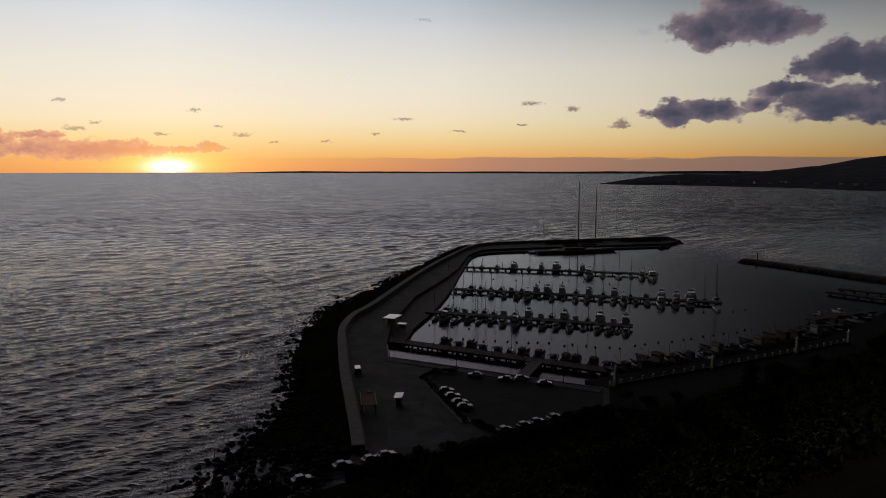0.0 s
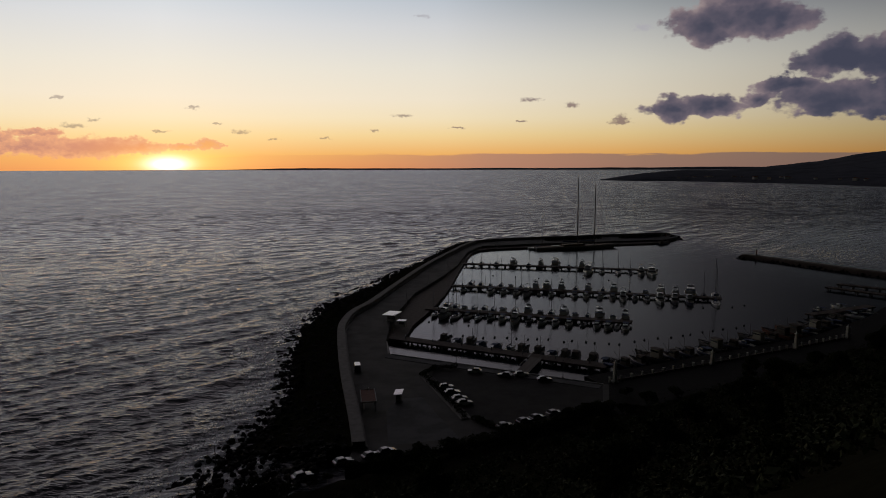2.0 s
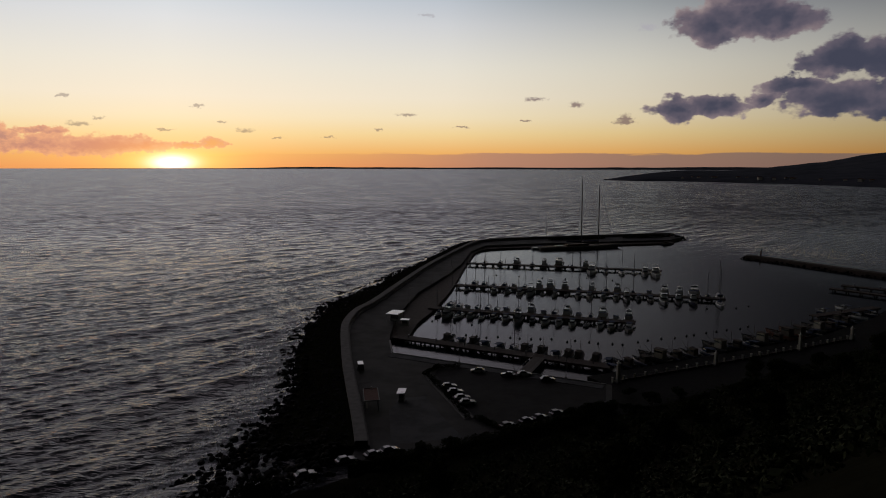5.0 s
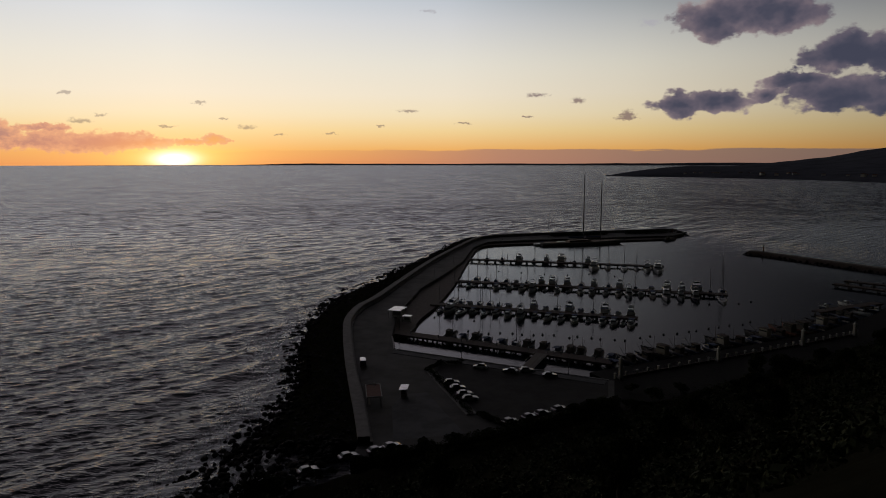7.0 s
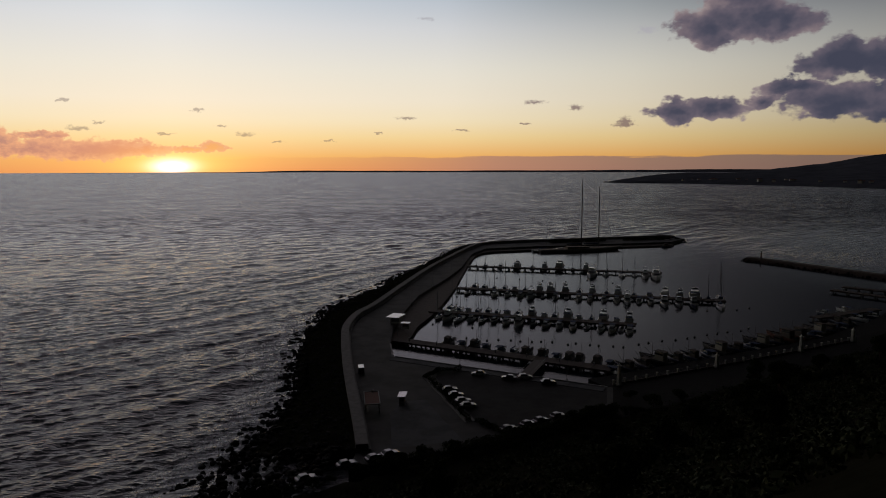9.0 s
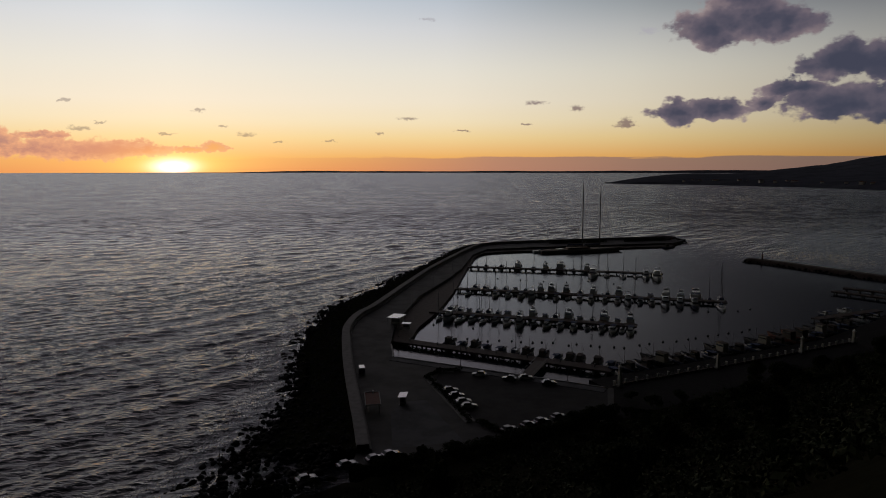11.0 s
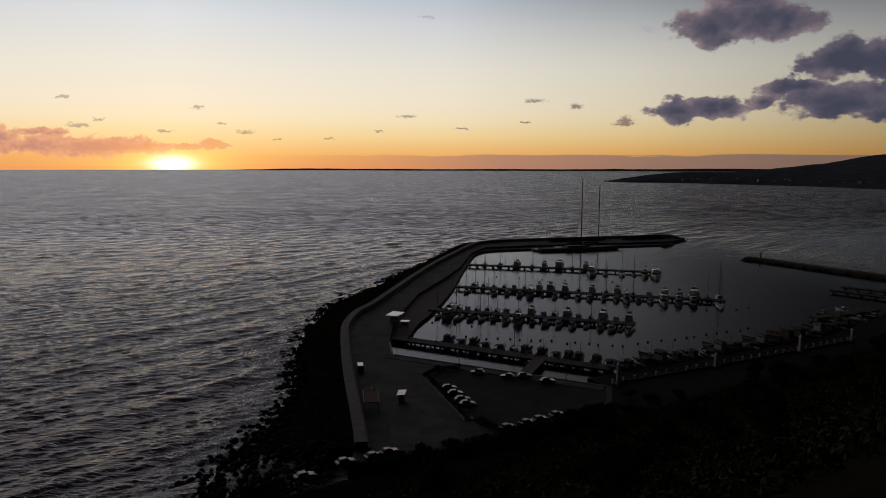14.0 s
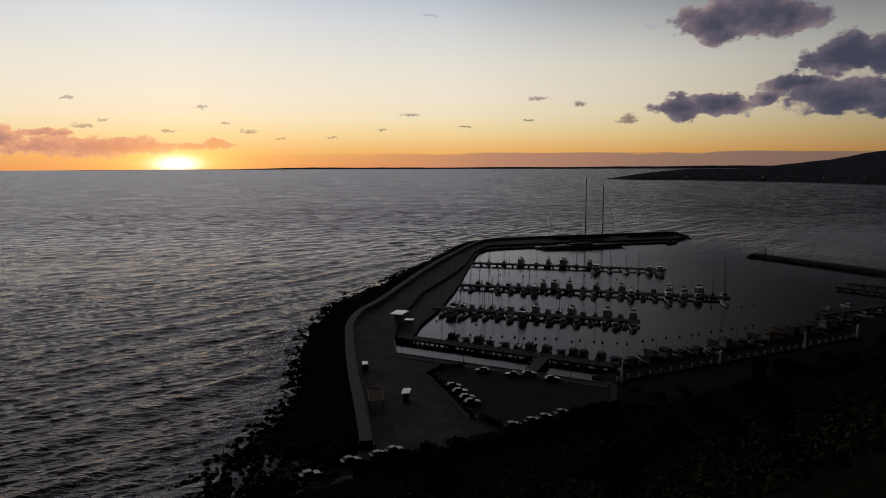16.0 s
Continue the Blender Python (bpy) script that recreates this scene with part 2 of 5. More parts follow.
def water_material():
    m = bpy.data.materials.new("sea_water")
    m.use_nodes = True
    n = Nodes(m.node_tree)
    co = n.add("ShaderNodeNewGeometry").outputs["Position"]
    place = n.add("ShaderNodeSeparateXYZ")
    n.plug(place, 0, co)

    def baked(key):
        at = n.add("ShaderNodeAttribute")
        at.attribute_name = key
        return at.outputs["Fac"]

    calm, near_foam = baked("calm"), baked("foam")
    open_sea = n.math("SUBTRACT", 1.0, calm)
    offshore = n.math("MULTIPLY", n.step(place.outputs[1], 200.0, 900.0), open_sea)
    # wind ripples: short crests lying across the wind, lost in the distance
    turn = n.add("ShaderNodeMapping")
    n.plug(turn, "Vector", co)
    turn.inputs["Rotation"].default_value = (0, 0, radians(-20))
    turn.inputs["Scale"].default_value = (0.32, 1.0, 1.0)
    r2 = n.noise(turn.outputs[0], 0.6, 3.0, 0.6)
    r3 = n.noise(turn.outputs[0], 1.7, 2.0, 0.55)
    gust = n.step(n.noise(n.mapping(co, (0.4, 1.0, 1.0)), 0.012, 4.0, 0.6), 0.35, 0.65, 0.7, 1.2)
    ripple = n.math("ADD", n.math("MULTIPLY", r2, 0.42), n.math("MULTIPLY", r3, 0.36))
    fade = n.step(place.outputs[1], 230.0, 620.0, 1.0, 0.25)
    still = n.math("ADD", n.math("MULTIPLY", r2, 0.05), n.math("MULTIPLY", r3, 0.02))
    hgt = n.math("ADD", n.math("MULTIPLY", n.math("MULTIPLY", n.math("MULTIPLY", ripple, gust), fade), open_sea), n.math("MULTIPLY", still, calm))
    b = n.add("ShaderNodeBump")
    n.plug(b, "Strength", 1.0), n.plug(b, "Distance", 1.0), n.plug(b, "Height", hgt)
    # broken white foam where the swell meets the stones
    lace = n.math("ABSOLUTE", n.math("SUBTRACT", n.noise(n.mapping(co, (1.0, 0.6, 1.0)), 0.5, 5.0, 0.62), 0.5))
    web = n.step(lace, 0.015, 0.085, 1.0, 0.0)
    patch = n.step(n.noise(co, 0.2, 4.0, 0.6), 0.4, 0.62)
    foam = n.step(n.math("MULTIPLY", n.math("ADD", n.math("MULTIPLY", web, 0.7), n.math("MULTIPLY", patch, 0.4)), near_foam), 0.17, 0.52)
    deep = n.mix(n.noise(co, 0.02, 3.0), (0.010, 0.018, 0.026), (0.014, 0.024, 0.032))
    p = n.add("ShaderNodeBsdfPrincipled")
    n.plug(p, "Base Color", n.mix(foam, deep, (0.8, 0.82, 0.84)))
    n.plug(p, "Roughness", n.math("ADD", n.math("ADD", 0.06, n.math("MULTIPLY", offshore, 0.16)), n.math("ADD", n.math("MULTIPLY", calm, 0.07), n.math("MULTIPLY", foam, 0.6))))
    n.plug(p, "IOR", 1.333)
    # wavelets too small to tell apart lean the surface as a whole, in streaks under the gusts
    streak = n.math("SUBTRACT", n.noise(n.mapping(co, (0.05, 0.2, 1.0)), 1.0, 4.0, 0.65), 0.5)
    streak = n.math("ADD", streak, n.math("MULTIPLY", n.math("SUBTRACT", n.noise(n.mapping(co, (0.012, 0.03, 1.0)), 1.0, 3.0, 0.6), 0.5), 0.4))
    lean_y = n.math("ADD", n.math("ADD", 0.028, n.math("MULTIPLY", offshore, LEAN_FAR)), n.math("MULTIPLY", streak, n.math("MULTIPLY", offshore, 0.45)))
    lean_y = n.math("MULTIPLY", lean_y, open_sea)
    east = n.step(place.outputs[0], 20.0, 190.0)        # more breeze on the open side of the basin
    lean_calm = n.math("MULTIPLY", calm, n.math("ADD", 0.03, n.math("MULTIPLY", east, 0.07)))
    lean = n.add("ShaderNodeCombineXYZ")
    n.plug(lean, 1, n.math("MULTIPLY", n.math("ADD", lean_y, lean_calm), -1.0))
    n.plug(p, "Normal", n.vmath("NORMALIZE", n.vmath("ADD", b.outputs[0], lean.outputs[0])))
    o = n.add("ShaderNodeOutputMaterial")
    n.plug(o, 0, p.outputs[0])
    return m


LEAN_FAR = 0.105
WATER = water_material()
BASALT = surface("dark_basalt", (0.017, 0.0165, 0.016), 0.85, 0, 0.4, 1.2, 0.8, 0.25, spread=0.4, spec=0.05)
CONCRETE = surface("weathered_concrete", (0.2, 0.195, 0.185), 0.85, 0, 0.3, 3.0, 0.4, 0.12)
PALE_CONCRETE = surface("pale_concrete", (0.3, 0.29, 0.28), 0.8, 0, 0.25, 2.0, 0.3, 0.1)
SEAWALL = surface("weathered_sea_wall_concrete", (0.145, 0.14, 0.134), 0.85, 0, 0.35, 2.0, 0.3, 0.1)
ASPHALT = surface("worn_asphalt", (0.09, 0.088, 0.084), 0.9, 0, 0.5, 7.0, 0.4, 0.06, spec=0.25)
PATCHED = surface("patched_grey_concrete", (0.1, 0.103, 0.106), 0.9, 0, 0.5, 4.0, 0.4, 0.1, spec=0.25)
DARK_ASPHALT = surface("newer_dark_asphalt", (0.042, 0.041, 0.04), 0.9, 0, 0.35, 5.0, 0.4, 0.06, spec=0.1)
PAVING = surface("brown_paving", (0.1, 0.078, 0.066), 0.85, 0, 0.3, 1.5, 0.4, 0.2, spec=0.2)
SOIL = surface("dark_scrub_soil", (0.02, 0.02, 0.013), 0.95, 0, 0.45, 4.0, 0.8, 0.5, spec=0.0)
# distance haze is put into this base colour: paler and bluer than bare woods
HAZED_LAND = surface("far_wooded_land_with_haze", (0.13, 0.14, 0.165), 0.95, 0, 0.4, 60.0, 0.6, 12.0, spec=0.0)
TIMBER = surface("grey_deck_timber", (0.15, 0.13, 0.11), 0.85, 0, 0.35, 0.8, 0.4, 0.06)


# ---- mesh helpers ----
def part(name, bm, material, parent=None, label=""):
    """Links a bmesh as one mesh object, under a thing or a part where one is given."""
    me = bpy.data.meshes.new(name)
    bm.to_mesh(me)
    bm.free()
    me.materials.append(material)
    ob = new(name, me)
    if parent is not None:
        ob.parent = parent
    return tagged(ob, label)


def empty(name, label, category, group="", kind="", m=None):
    ob = new(name)
    ob.empty_display_size = 0.5
    if m is not None:
        ob.matrix_basis = m
    return tagged(ob, label, category, group, kind)


def mesh_object(name, verts, faces, material, smooth=False, parent=None):
    me = bpy.data.meshes.new(name)
    me.from_pydata(verts, [], faces)
    me.materials.append(material)
    if smooth:
        me.polygons.foreach_set("use_smooth", [True] * len(me.polygons))
    ob = new(name, me)
    if parent is not None:
        ob.parent = parent
    return ob


def box(bm, x0, x1, y0, y1, z0, z1, bevel=0.0):
    vs = [bm.verts.new((x, y, z)) for z in (z0, z1) for x, y in ((x0, y0), (x1, y0), (x1, y1), (x0, y1))]
    fs = [bm.faces.new([vs[i] for i in q]) for q in ((3, 2, 1, 0), (4, 5, 6, 7), (0, 1, 5, 4), (1, 2, 6, 5), (2, 3, 7, 6), (3, 0, 4, 7))]
    if bevel:
        es = list({e for f in fs for e in f.edges})
        bmesh.ops.bevel(bm, geom=es, offset=bevel, segments=1, affect="EDGES")
    return bm


def rod(bm, a, b, r0, r1=None, sides=8):
    a, b = Vector(a), Vector(b)
    r1 = r0 if r1 is None else r1
    q = (b - a).to_track_quat("Z", "Y")
    rings = []
    for p, r in ((a, r0), (b, r1)):
        rings.append([bm.verts.new(p + q @ Vector((r * math.cos(2 * math.pi * i / sides), r * math.sin(2 * math.pi * i / sides), 0))) for i in range(sides)])
    for i in range(sides):
        j = (i + 1) % sides
        bm.faces.new((rings[0][i], rings[0][j], rings[1][j], rings[1][i]))
    bm.faces.new(rings[1])
    bm.faces.new(rings[0][::-1])
    return bm


def slab(outline, z0, z1):
    """A prism on an outline given anticlockwise."""
    bm = bmesh.new()
    top = [bm.verts.new((x, y, z1)) for x, y in outline]
    low = [bm.verts.new((x, y, z0)) for x, y in outline]
    bm.faces.new(top)
    k = len(outline)
    for i in range(k):
        j = (i + 1) % k
        bm.faces.new((low[i], low[j], top[j], top[i]))
    bmesh.ops.recalc_face_normals(bm, faces=bm.faces)
    bmesh.ops.triangulate(bm, faces=[f for f in bm.faces if len(f.verts) > 4])
    return bm


def smooth_line(points, step=4.0):
    """Points along a rounded line through the given plan points."""
    P = np.array(points, float)
    Q = np.vstack([2 * P[0] - P[1], P, 2 * P[-1] - P[-2]])
    out = []
    for i in range(1, len(Q) - 2):
        a, b, c, e = Q[i - 1:i + 3]
        k = max(1, int(np.linalg.norm(c - b) / step))
        for t in np.arange(k) / k:
            out.append(0.5 * (2 * b + (c - a) * t + (2 * a - 5 * b + 4 * c - e) * t * t + (3 * b - a - 3 * c + e) * t ** 3))
    out.append(P[-1])
    return np.array(out)


def offset_line(line, d):
    """The line moved d metres to its right."""
    t = np.gradient(line, axis=0)
    t /= np.linalg.norm(t, axis=1)[:, None]
    return line + d * np.stack([t[:, 1], -t[:, 0]], 1)


def ribbon(lines, zs):
    """A bmesh strip over parallel lines at the given heights."""
    bm = bmesh.new()
    rows = [[bm.verts.new((x, y, z)) for x, y in ln] for ln, z in zip(lines, zs)]
    for a, b in zip(rows, rows[1:]):
        for i in range(len(a) - 1):
            bm.faces.new((a[i], b[i], b[i + 1], a[i + 1]))
    bmesh.ops.recalc_face_normals(bm, faces=bm.faces)
    return bm


# ---- plan of the harbour ----
WALL = smooth_line([(-19.5, 141), (-22.5, 157), (-30.5, 197), (-37, 236), (-38.5, 254), (-37, 273), (-32, 291), (-23, 337), (-11, 394),
                    (6, 458), (19, 500), (30, 517), (60, 530), (150, 554), (178, 561), (185, 556)])
SHORE = smooth_line([(-90, 40), (-62, 95), (-50, 128), (-47, 145), (-45, 159), (-44, 176), (-45.5, 195), (-50, 212), (-53, 240), (-54, 270),
                     (-52, 302), (-48, 322), (-38, 346), (-27, 389), (-12, 440), (7, 517), (18, 545), (32, 553), (77, 566), (150, 584), (184, 578), (196, 556), (190, 538)])
QUAY = smooth_line([(-16, 238), (-13, 243), (-11, 260), (-5, 285), (3, 332), (9, 383), (15, 430), (21, 466), (32, 482), (64, 492), (127, 506), (172, 518)])
ROAD_IN = [(-19, 228), (-20, 262), (-13, 316), (1, 366), (9, 402), (17, 460), (28, 490), (62, 501), (172, 526)]


def line_distance(P, line):
    best = np.full(len(P), 1e9)
    for a, b in zip(line[:-1], line[1:]):
        ab = b - a
        t = np.clip(((P - a) @ ab) / (ab @ ab), 0, 1)
        best = np.minimum(best, np.linalg.norm(P - (a + t[:, None] * ab), axis=1))
    return best


def inside(P, poly):
    hit = np.zeros(len(P), bool)
    x, y = P[:, 0], P[:, 1]
    for (x0, y0), (x1, y1) in zip(poly, np.roll(poly, -1, axis=0)):
        if y0 != y1:
            hit ^= ((y0 > y) != (y1 > y)) & (x < (x1 - x0) * (y - y0) / (y1 - y0) + x0)
    return hit


# ---- sea: one sheet to the horizon, with swell off the breakwater and still water inside ----
def make_sea():
    rings = np.concatenate([np.linspace(55, 108, 12), 110 * (420 / 110) ** (np.arange(620) / 620), 420 * (1000 / 420) ** (np.arange(241) / 240), np.array([1080, 1200, 1400, 1700, 2100, 2700, 3400, 4200, 4900])])
    angles = np.radians(np.concatenate([[-89, -75, -60, -50], np.linspace(-37, 37, 840), [50, 60, 75, 89]]))
    A, R = np.meshgrid(angles, rings)
    far = rings > 1001
    X, Y = R * np.sin(A), R * np.cos(A)
    Y[far] = np.where(np.abs(A[far]) < 1.1, R[far], Y[far])
    X[far] = np.where(np.abs(A[far]) < 1.1, R[far] * np.tan(np.clip(A[far], -1.1, 1.1)), X[far])
    P = np.stack([X.ravel(), Y.ravel()], 1)
    harbour = np.vstack([SHORE[6:], [(310, 330), (330, 240), (150, 215), (52, 175), (-15, 200)]])
    calm = np.zeros(len(P))
    near = np.linalg.norm(P, axis=1) < 1001
    inner = inside(P, harbour)
    dist = np.full(len(P), 200.0)
    close = near & (P[:, 0] < 260) & (P[:, 0] > -140)
    dist[close] = line_distance(P[close], SHORE)
    calm = np.where(inner, np.clip(dist / 8, 0, 1), 0.0)
    lee = near & ~inner & (P[:, 0] > 120)
    calm[lee] = np.maximum(calm[lee], 0.55 * np.clip((P[lee, 0] - 130) / 120, 0, 1) * np.clip((650 - P[lee, 1]) / 120, 0, 1))
    mouth = np.full(len(P), 900.0)
    mouth[near] = line_distance(P[near], np.array([(196.0, 560.0), (190, 538), (310, 330)]))
    calm = np.where(inner, calm * (1 - 0.35 * np.exp(-mouth / 45)), np.maximum(calm, np.where(P[:, 0] > 150, 0.65 * np.exp(-mouth / 60), 0)))
    foam = np.where(inner, 0.0, np.clip(1.25 - dist / 13, 0, 1) * np.clip((330 - P[:, 1]) / 110, 0.12, 1))
    # a spent breaker lying off the bend of the stones
    u, v = ((P - np.array([-64.0, 232.0])) @ np.array([[0.34, 0.94], [0.94, -0.34]])).T
    foam = np.maximum(foam, np.where(inner, 0, 0.95 * np.exp(-(u / 16) ** 2 - (v / 4.5) ** 2)))
    rnd = np.random.RandomState(4)
    Z = np.zeros(len(P))
    step = np.repeat(np.gradient(rings), len(angles))
    reach = np.linalg.norm(P, axis=1)
    bend = 2.4 * np.sin(P[:, 0] * 0.021 + 0.4) + 2.0 * np.sin(P[:, 1] * 0.033 + 1.0) + 1.1 * np.sin(P @ np.array([0.07, 0.045]))

    def train(lam, ang, slope, sharp, weight=1.0):
        """One train of waves: its length, the way it runs, its steepness and how peaked its crests are."""
        way = np.array([math.cos(ang), math.sin(ang)])
        across = np.array([-way[1], way[0]])
        ph = (P @ way + bend * min(1.0, lam / 9)) * 2 * math.pi / lam + rnd.uniform(0, 6.28)
        ph += 0.9 * np.sin(P @ across * 2 * math.pi / (lam * rnd.uniform(5, 9)) + rnd.uniform(0, 6.28))
        group = 0.62 + 0.38 * np.sin(P @ (way * 0.35 + across) * 2 * math.pi / (lam * rnd.uniform(3.5, 7)) + rnd.uniform(0, 6.28))
        shown = np.clip((lam / max(abs(way[1]), 0.3)) / (2.6 * step) - 0.6, 0, 1)
        crest = (0.5 + 0.5 * np.sin(ph)) ** sharp
        return slope * lam / math.pi * group * shown * weight * (crest - 0.35)

    for k in range(22):         # chop
        lam = 1.35 * (4.0 / 1.35) ** (k / 21)
        Z += train(lam, math.radians(-66) + rnd.normal(0, 0.24), 0.08, 1.6)
    for k in range(12):         # wind waves
        lam = 4.2 * (9 / 4.2) ** (k / 11)
        Z += train(lam, math.radians(-50) + rnd.normal(0, 0.12), 0.05, 2.2)
    for k in range(3):          # swell that turns in to the stones
        Z += train(15 + 5 * k, math.radians(-38) + rnd.normal(0, 0.05), 0.085, 2.8, np.clip(1.15 - dist / 190, 0.3, 1))
    for k in range(12):         # longer seas farther out
        lam = 7 * (20 / 7) ** (k / 11)
        Z += train(lam, math.radians(-72) + rnd.normal(0, 0.45), 0.042, 1.7, np.clip((reach - 260) / 250, 0, 1) * np.clip((330 - P[:, 0]) / 300, 0.12, 1))
    Z *= (1 - calm) * np.where(near, 1, 0) * np.clip((1001 - reach) / 120, 0, 1)
    nx, ny = len(angles), len(rings)
    idx = np.arange(nx * ny).reshape(ny, nx)
    faces = np.stack([idx[:-1, :-1], idx[:-1, 1:], idx[1:, 1:], idx[1:, :-1]], -1).reshape(-1, 4)
    me = bpy.data.meshes.new("sea")
    me.vertices.add(len(P))
    me.vertices.foreach_set("co", np.column_stack([P, Z]).astype(np.float32).ravel())
    me.loops.add(faces.size)
    me.loops.foreach_set("vertex_index", faces[:, ::-1].ravel().astype(np.int32))
    me.polygons.add(len(faces))
    me.polygons.foreach_set("loop_start", np.arange(0, faces.size, 4, dtype=np.int32))
    me.polygons.foreach_set("use_smooth", np.ones(len(faces), bool))
    for key, val in (("calm", calm), ("foam", foam)):
        me.attributes.new(key, "FLOAT", "POINT").data.foreach_set("value", val.astype(np.float32))
    me.update(calc_edges=True)
    me.materials.append(WATER)
    tagged(new("water", me), "dark rippled sea at sunset with calm harbour water", "sea", kind="structure")


make_sea()


# ---- ground: the hillside under the camera, one sheet ----
FOOT = (Vector((-40, 112)), Vector((0.845, 0.534)))


def hill_height(x, y):
    s = (x - FOOT[0].x) * 0.534 - (y - FOOT[0].y) * 0.845
    u = np.clip(s, 0, None)
    h = 2.3 + 59.5 * (u / 118) ** 1.5
    h = np.where(u > 118, 61.8 + (u - 118) * 0.4, h)
    coast = np.interp(y, [-400, 40, 95, 128, 160, 200], [-150, -92, -63, -51, -46, -46])
    ramp = (x - coast)
    h = np.minimum(h, np.where(ramp < 20, ramp * 0.13 - 0.2, 2.4 + (ramp - 20) * 0.75))
    return np.maximum(h, -4.0)


def make_ground():
    xs = np.concatenate([np.arange(-400, -100, 12.0), np.arange(-100, 260, 2.5), np.arange(260, 900, 20.0)])
    ys = np.concatenate([np.arange(-500, 0, 14.0), np.arange(0, 262, 2.5)])
    X, Y = np.meshgrid(xs, ys)
    Z = hill_height(X, Y)
    lump = np.array([noise.noise((x * 0.09, y * 0.09, 0.3)) * 1.3 + noise.noise((x * 0.31, y * 0.31, 2.0)) * 0.5 for x, y in zip(X.ravel(), Y.ravel())]).reshape(X.shape)
    s = (X - FOOT[0].x) * 0.534 - (Y - FOOT[0].y) * 0.845
    Z += lump * np.clip(s / 14, 0.0, 1) * np.clip(np.hypot(X, Y) / 20, 0.1, 1)
    Z = np.where(s < -2.5, np.minimum(Z, -3.5), Z)
    nx, ny = len(xs), len(ys)
    idx = np.arange(nx * ny).reshape(ny, nx)
    faces = np.stack([idx[:-1, :-1], idx[:-1, 1:], idx[1:, 1:], idx[1:, :-1]], -1).reshape(-1, 4)
    ob = mesh_object("ground", np.stack([X.ravel(), Y.ravel(), Z.ravel()], 1).tolist(), faces.tolist(), SOIL, True)
    tagged(ob, "dark scrub-covered hillside falling to the harbour", "hillside", kind="structure")


make_ground()


# ---- quays and breakwater ----
APRON = slab([tuple(p) for p in WALL[:-1]] + [(188, 547), (184, 540), (172, 526), (62, 501), (28, 490), (17, 460), (9, 402), (1, 366), (-13, 316), (-20, 262),
             (-19.5, 230), (-17.5, 214.5), (44, 183.8), (50, 181), (42, 170), (14, 148), (-20, 133)], -3, 2.5)
tagged(part("pavement", APRON, ASPHALT), "grey worn asphalt harbour apron and breakwater road", "pavement", kind="structure")
tagged(part("car_park", slab([(-3.2, 192.5), (7.0, 159.0), (13.5, 151.5), (41, 170.5), (43.5, 181.8), (14, 196.0), (-2, 200.5)], 2.4, 2.506), DARK_ASPHALT), "darker asphalt car park beside the apron", "car park", kind="structure")
LOW = slab([tuple(p) for p in QUAY] + [(172, 526.5), (62, 501.5), (28, 490.5), (16.5, 460), (8.5, 402), (0.5, 366), (-13.5, 316), (-20.5, 262), (-20, 236)], -3, 1.2)
tagged(part("quay", LOW, PAVING), "low brown paved quay along the harbour basin", "quay", kind="structure")

outer, inner_l = WALL, offset_line(WALL, 2.7)
seawall = part("seawall", ribbon([offset_line(WALL, 3.3), offset_line(WALL, 3.3), inner_l, inner_l, outer, outer], [2.0, 3.0, 3.0, 4.2, 4.2, -1.0]), SEAWALL)
tagged(seawall, "pale concrete sea wall walkway along the breakwater", "sea wall", kind="structure")


# ---- rock slope between the wall and the water ----
def make_slope():
    S = np.array([SHORE[np.argmin(np.linalg.norm(SHORE - w, axis=1))] for w in WALL])
    bm = ribbon([WALL + (S - WALL) * f for f in (-0.02, 0.12, 0.5, 0.85, 1.15)], [3.2, 2.8, 1.7, 0.3, -1.8])
    return tagged(part("breakwater", bm, SOIL), "dark overgrown boulder slope of the breakwater", "breakwater", kind="structure"), S


slope, SHORE_BY_WALL = make_slope()

WHITE = surface("white_gelcoat", (0.62, 0.63, 0.63), 0.28, 0, 0.12, 1.5, 0.05, 0.2, coat=0.3)
CREAM = surface("cream_gelcoat", (0.5, 0.47, 0.4), 0.35, 0, 0.15, 1.5, 0.05, 0.2)
NAVY = surface("navy_hull_paint", (0.02, 0.03, 0.07), 0.3, 0, 0.15, 1.5, 0.05, 0.2, coat=0.3)
BLUE = surface("blue_canvas", (0.03, 0.06, 0.14), 0.85, 0, 0.25, 0.5, 0.4, 0.05)
TEAK = surface("weathered_teak", (0.22, 0.15, 0.09), 0.7, 0, 0.3, 0.4, 0.3, 0.04)
ALLOY = surface("grey_alloy_spar", (0.12, 0.12, 0.125), 0.5, 0.3, 0.15, 0.8, 0.1, 0.05)
STEEL = surface("galvanised_steel", (0.16, 0.16, 0.165), 0.5, 0.6, 0.2, 0.5, 0.1, 0.05)
RUBBER = surface("black_rubber", (0.02, 0.02, 0.02), 0.75, 0, 0.2, 0.3, 0.3, 0.03)
GREY_TUBE = surface("grey_inflatable_tube", (0.34, 0.35, 0.36), 0.55, 0, 0.15, 0.6, 0.1, 0.06)
GLASS = surface("dark_tinted_glass", (0.015, 0.017, 0.02), 0.06, 0, 0.1, 1.0, 0.0, 0.1)
PLASTER = surface("stained_white_plaster", (0.6, 0.58, 0.54), 0.85, 0, 0.25, 0.9, 0.3, 0.06)
BRICK_RED = surface("red_brown_plaster", (0.16, 0.06, 0.04), 0.9, 0, 0.3, 0.6, 0.3, 0.08)
ROOF_WHITE = surface("white_roof_sheet", (0.62, 0.62, 0.61), 0.3, 0.75, 0.2, 1.0, 0.2, 0.1)
CLAY = surface("clay_roof_tiles", (0.2, 0.09, 0.06), 0.9, 0, 0.3, 0.5, 0.4, 0.15)
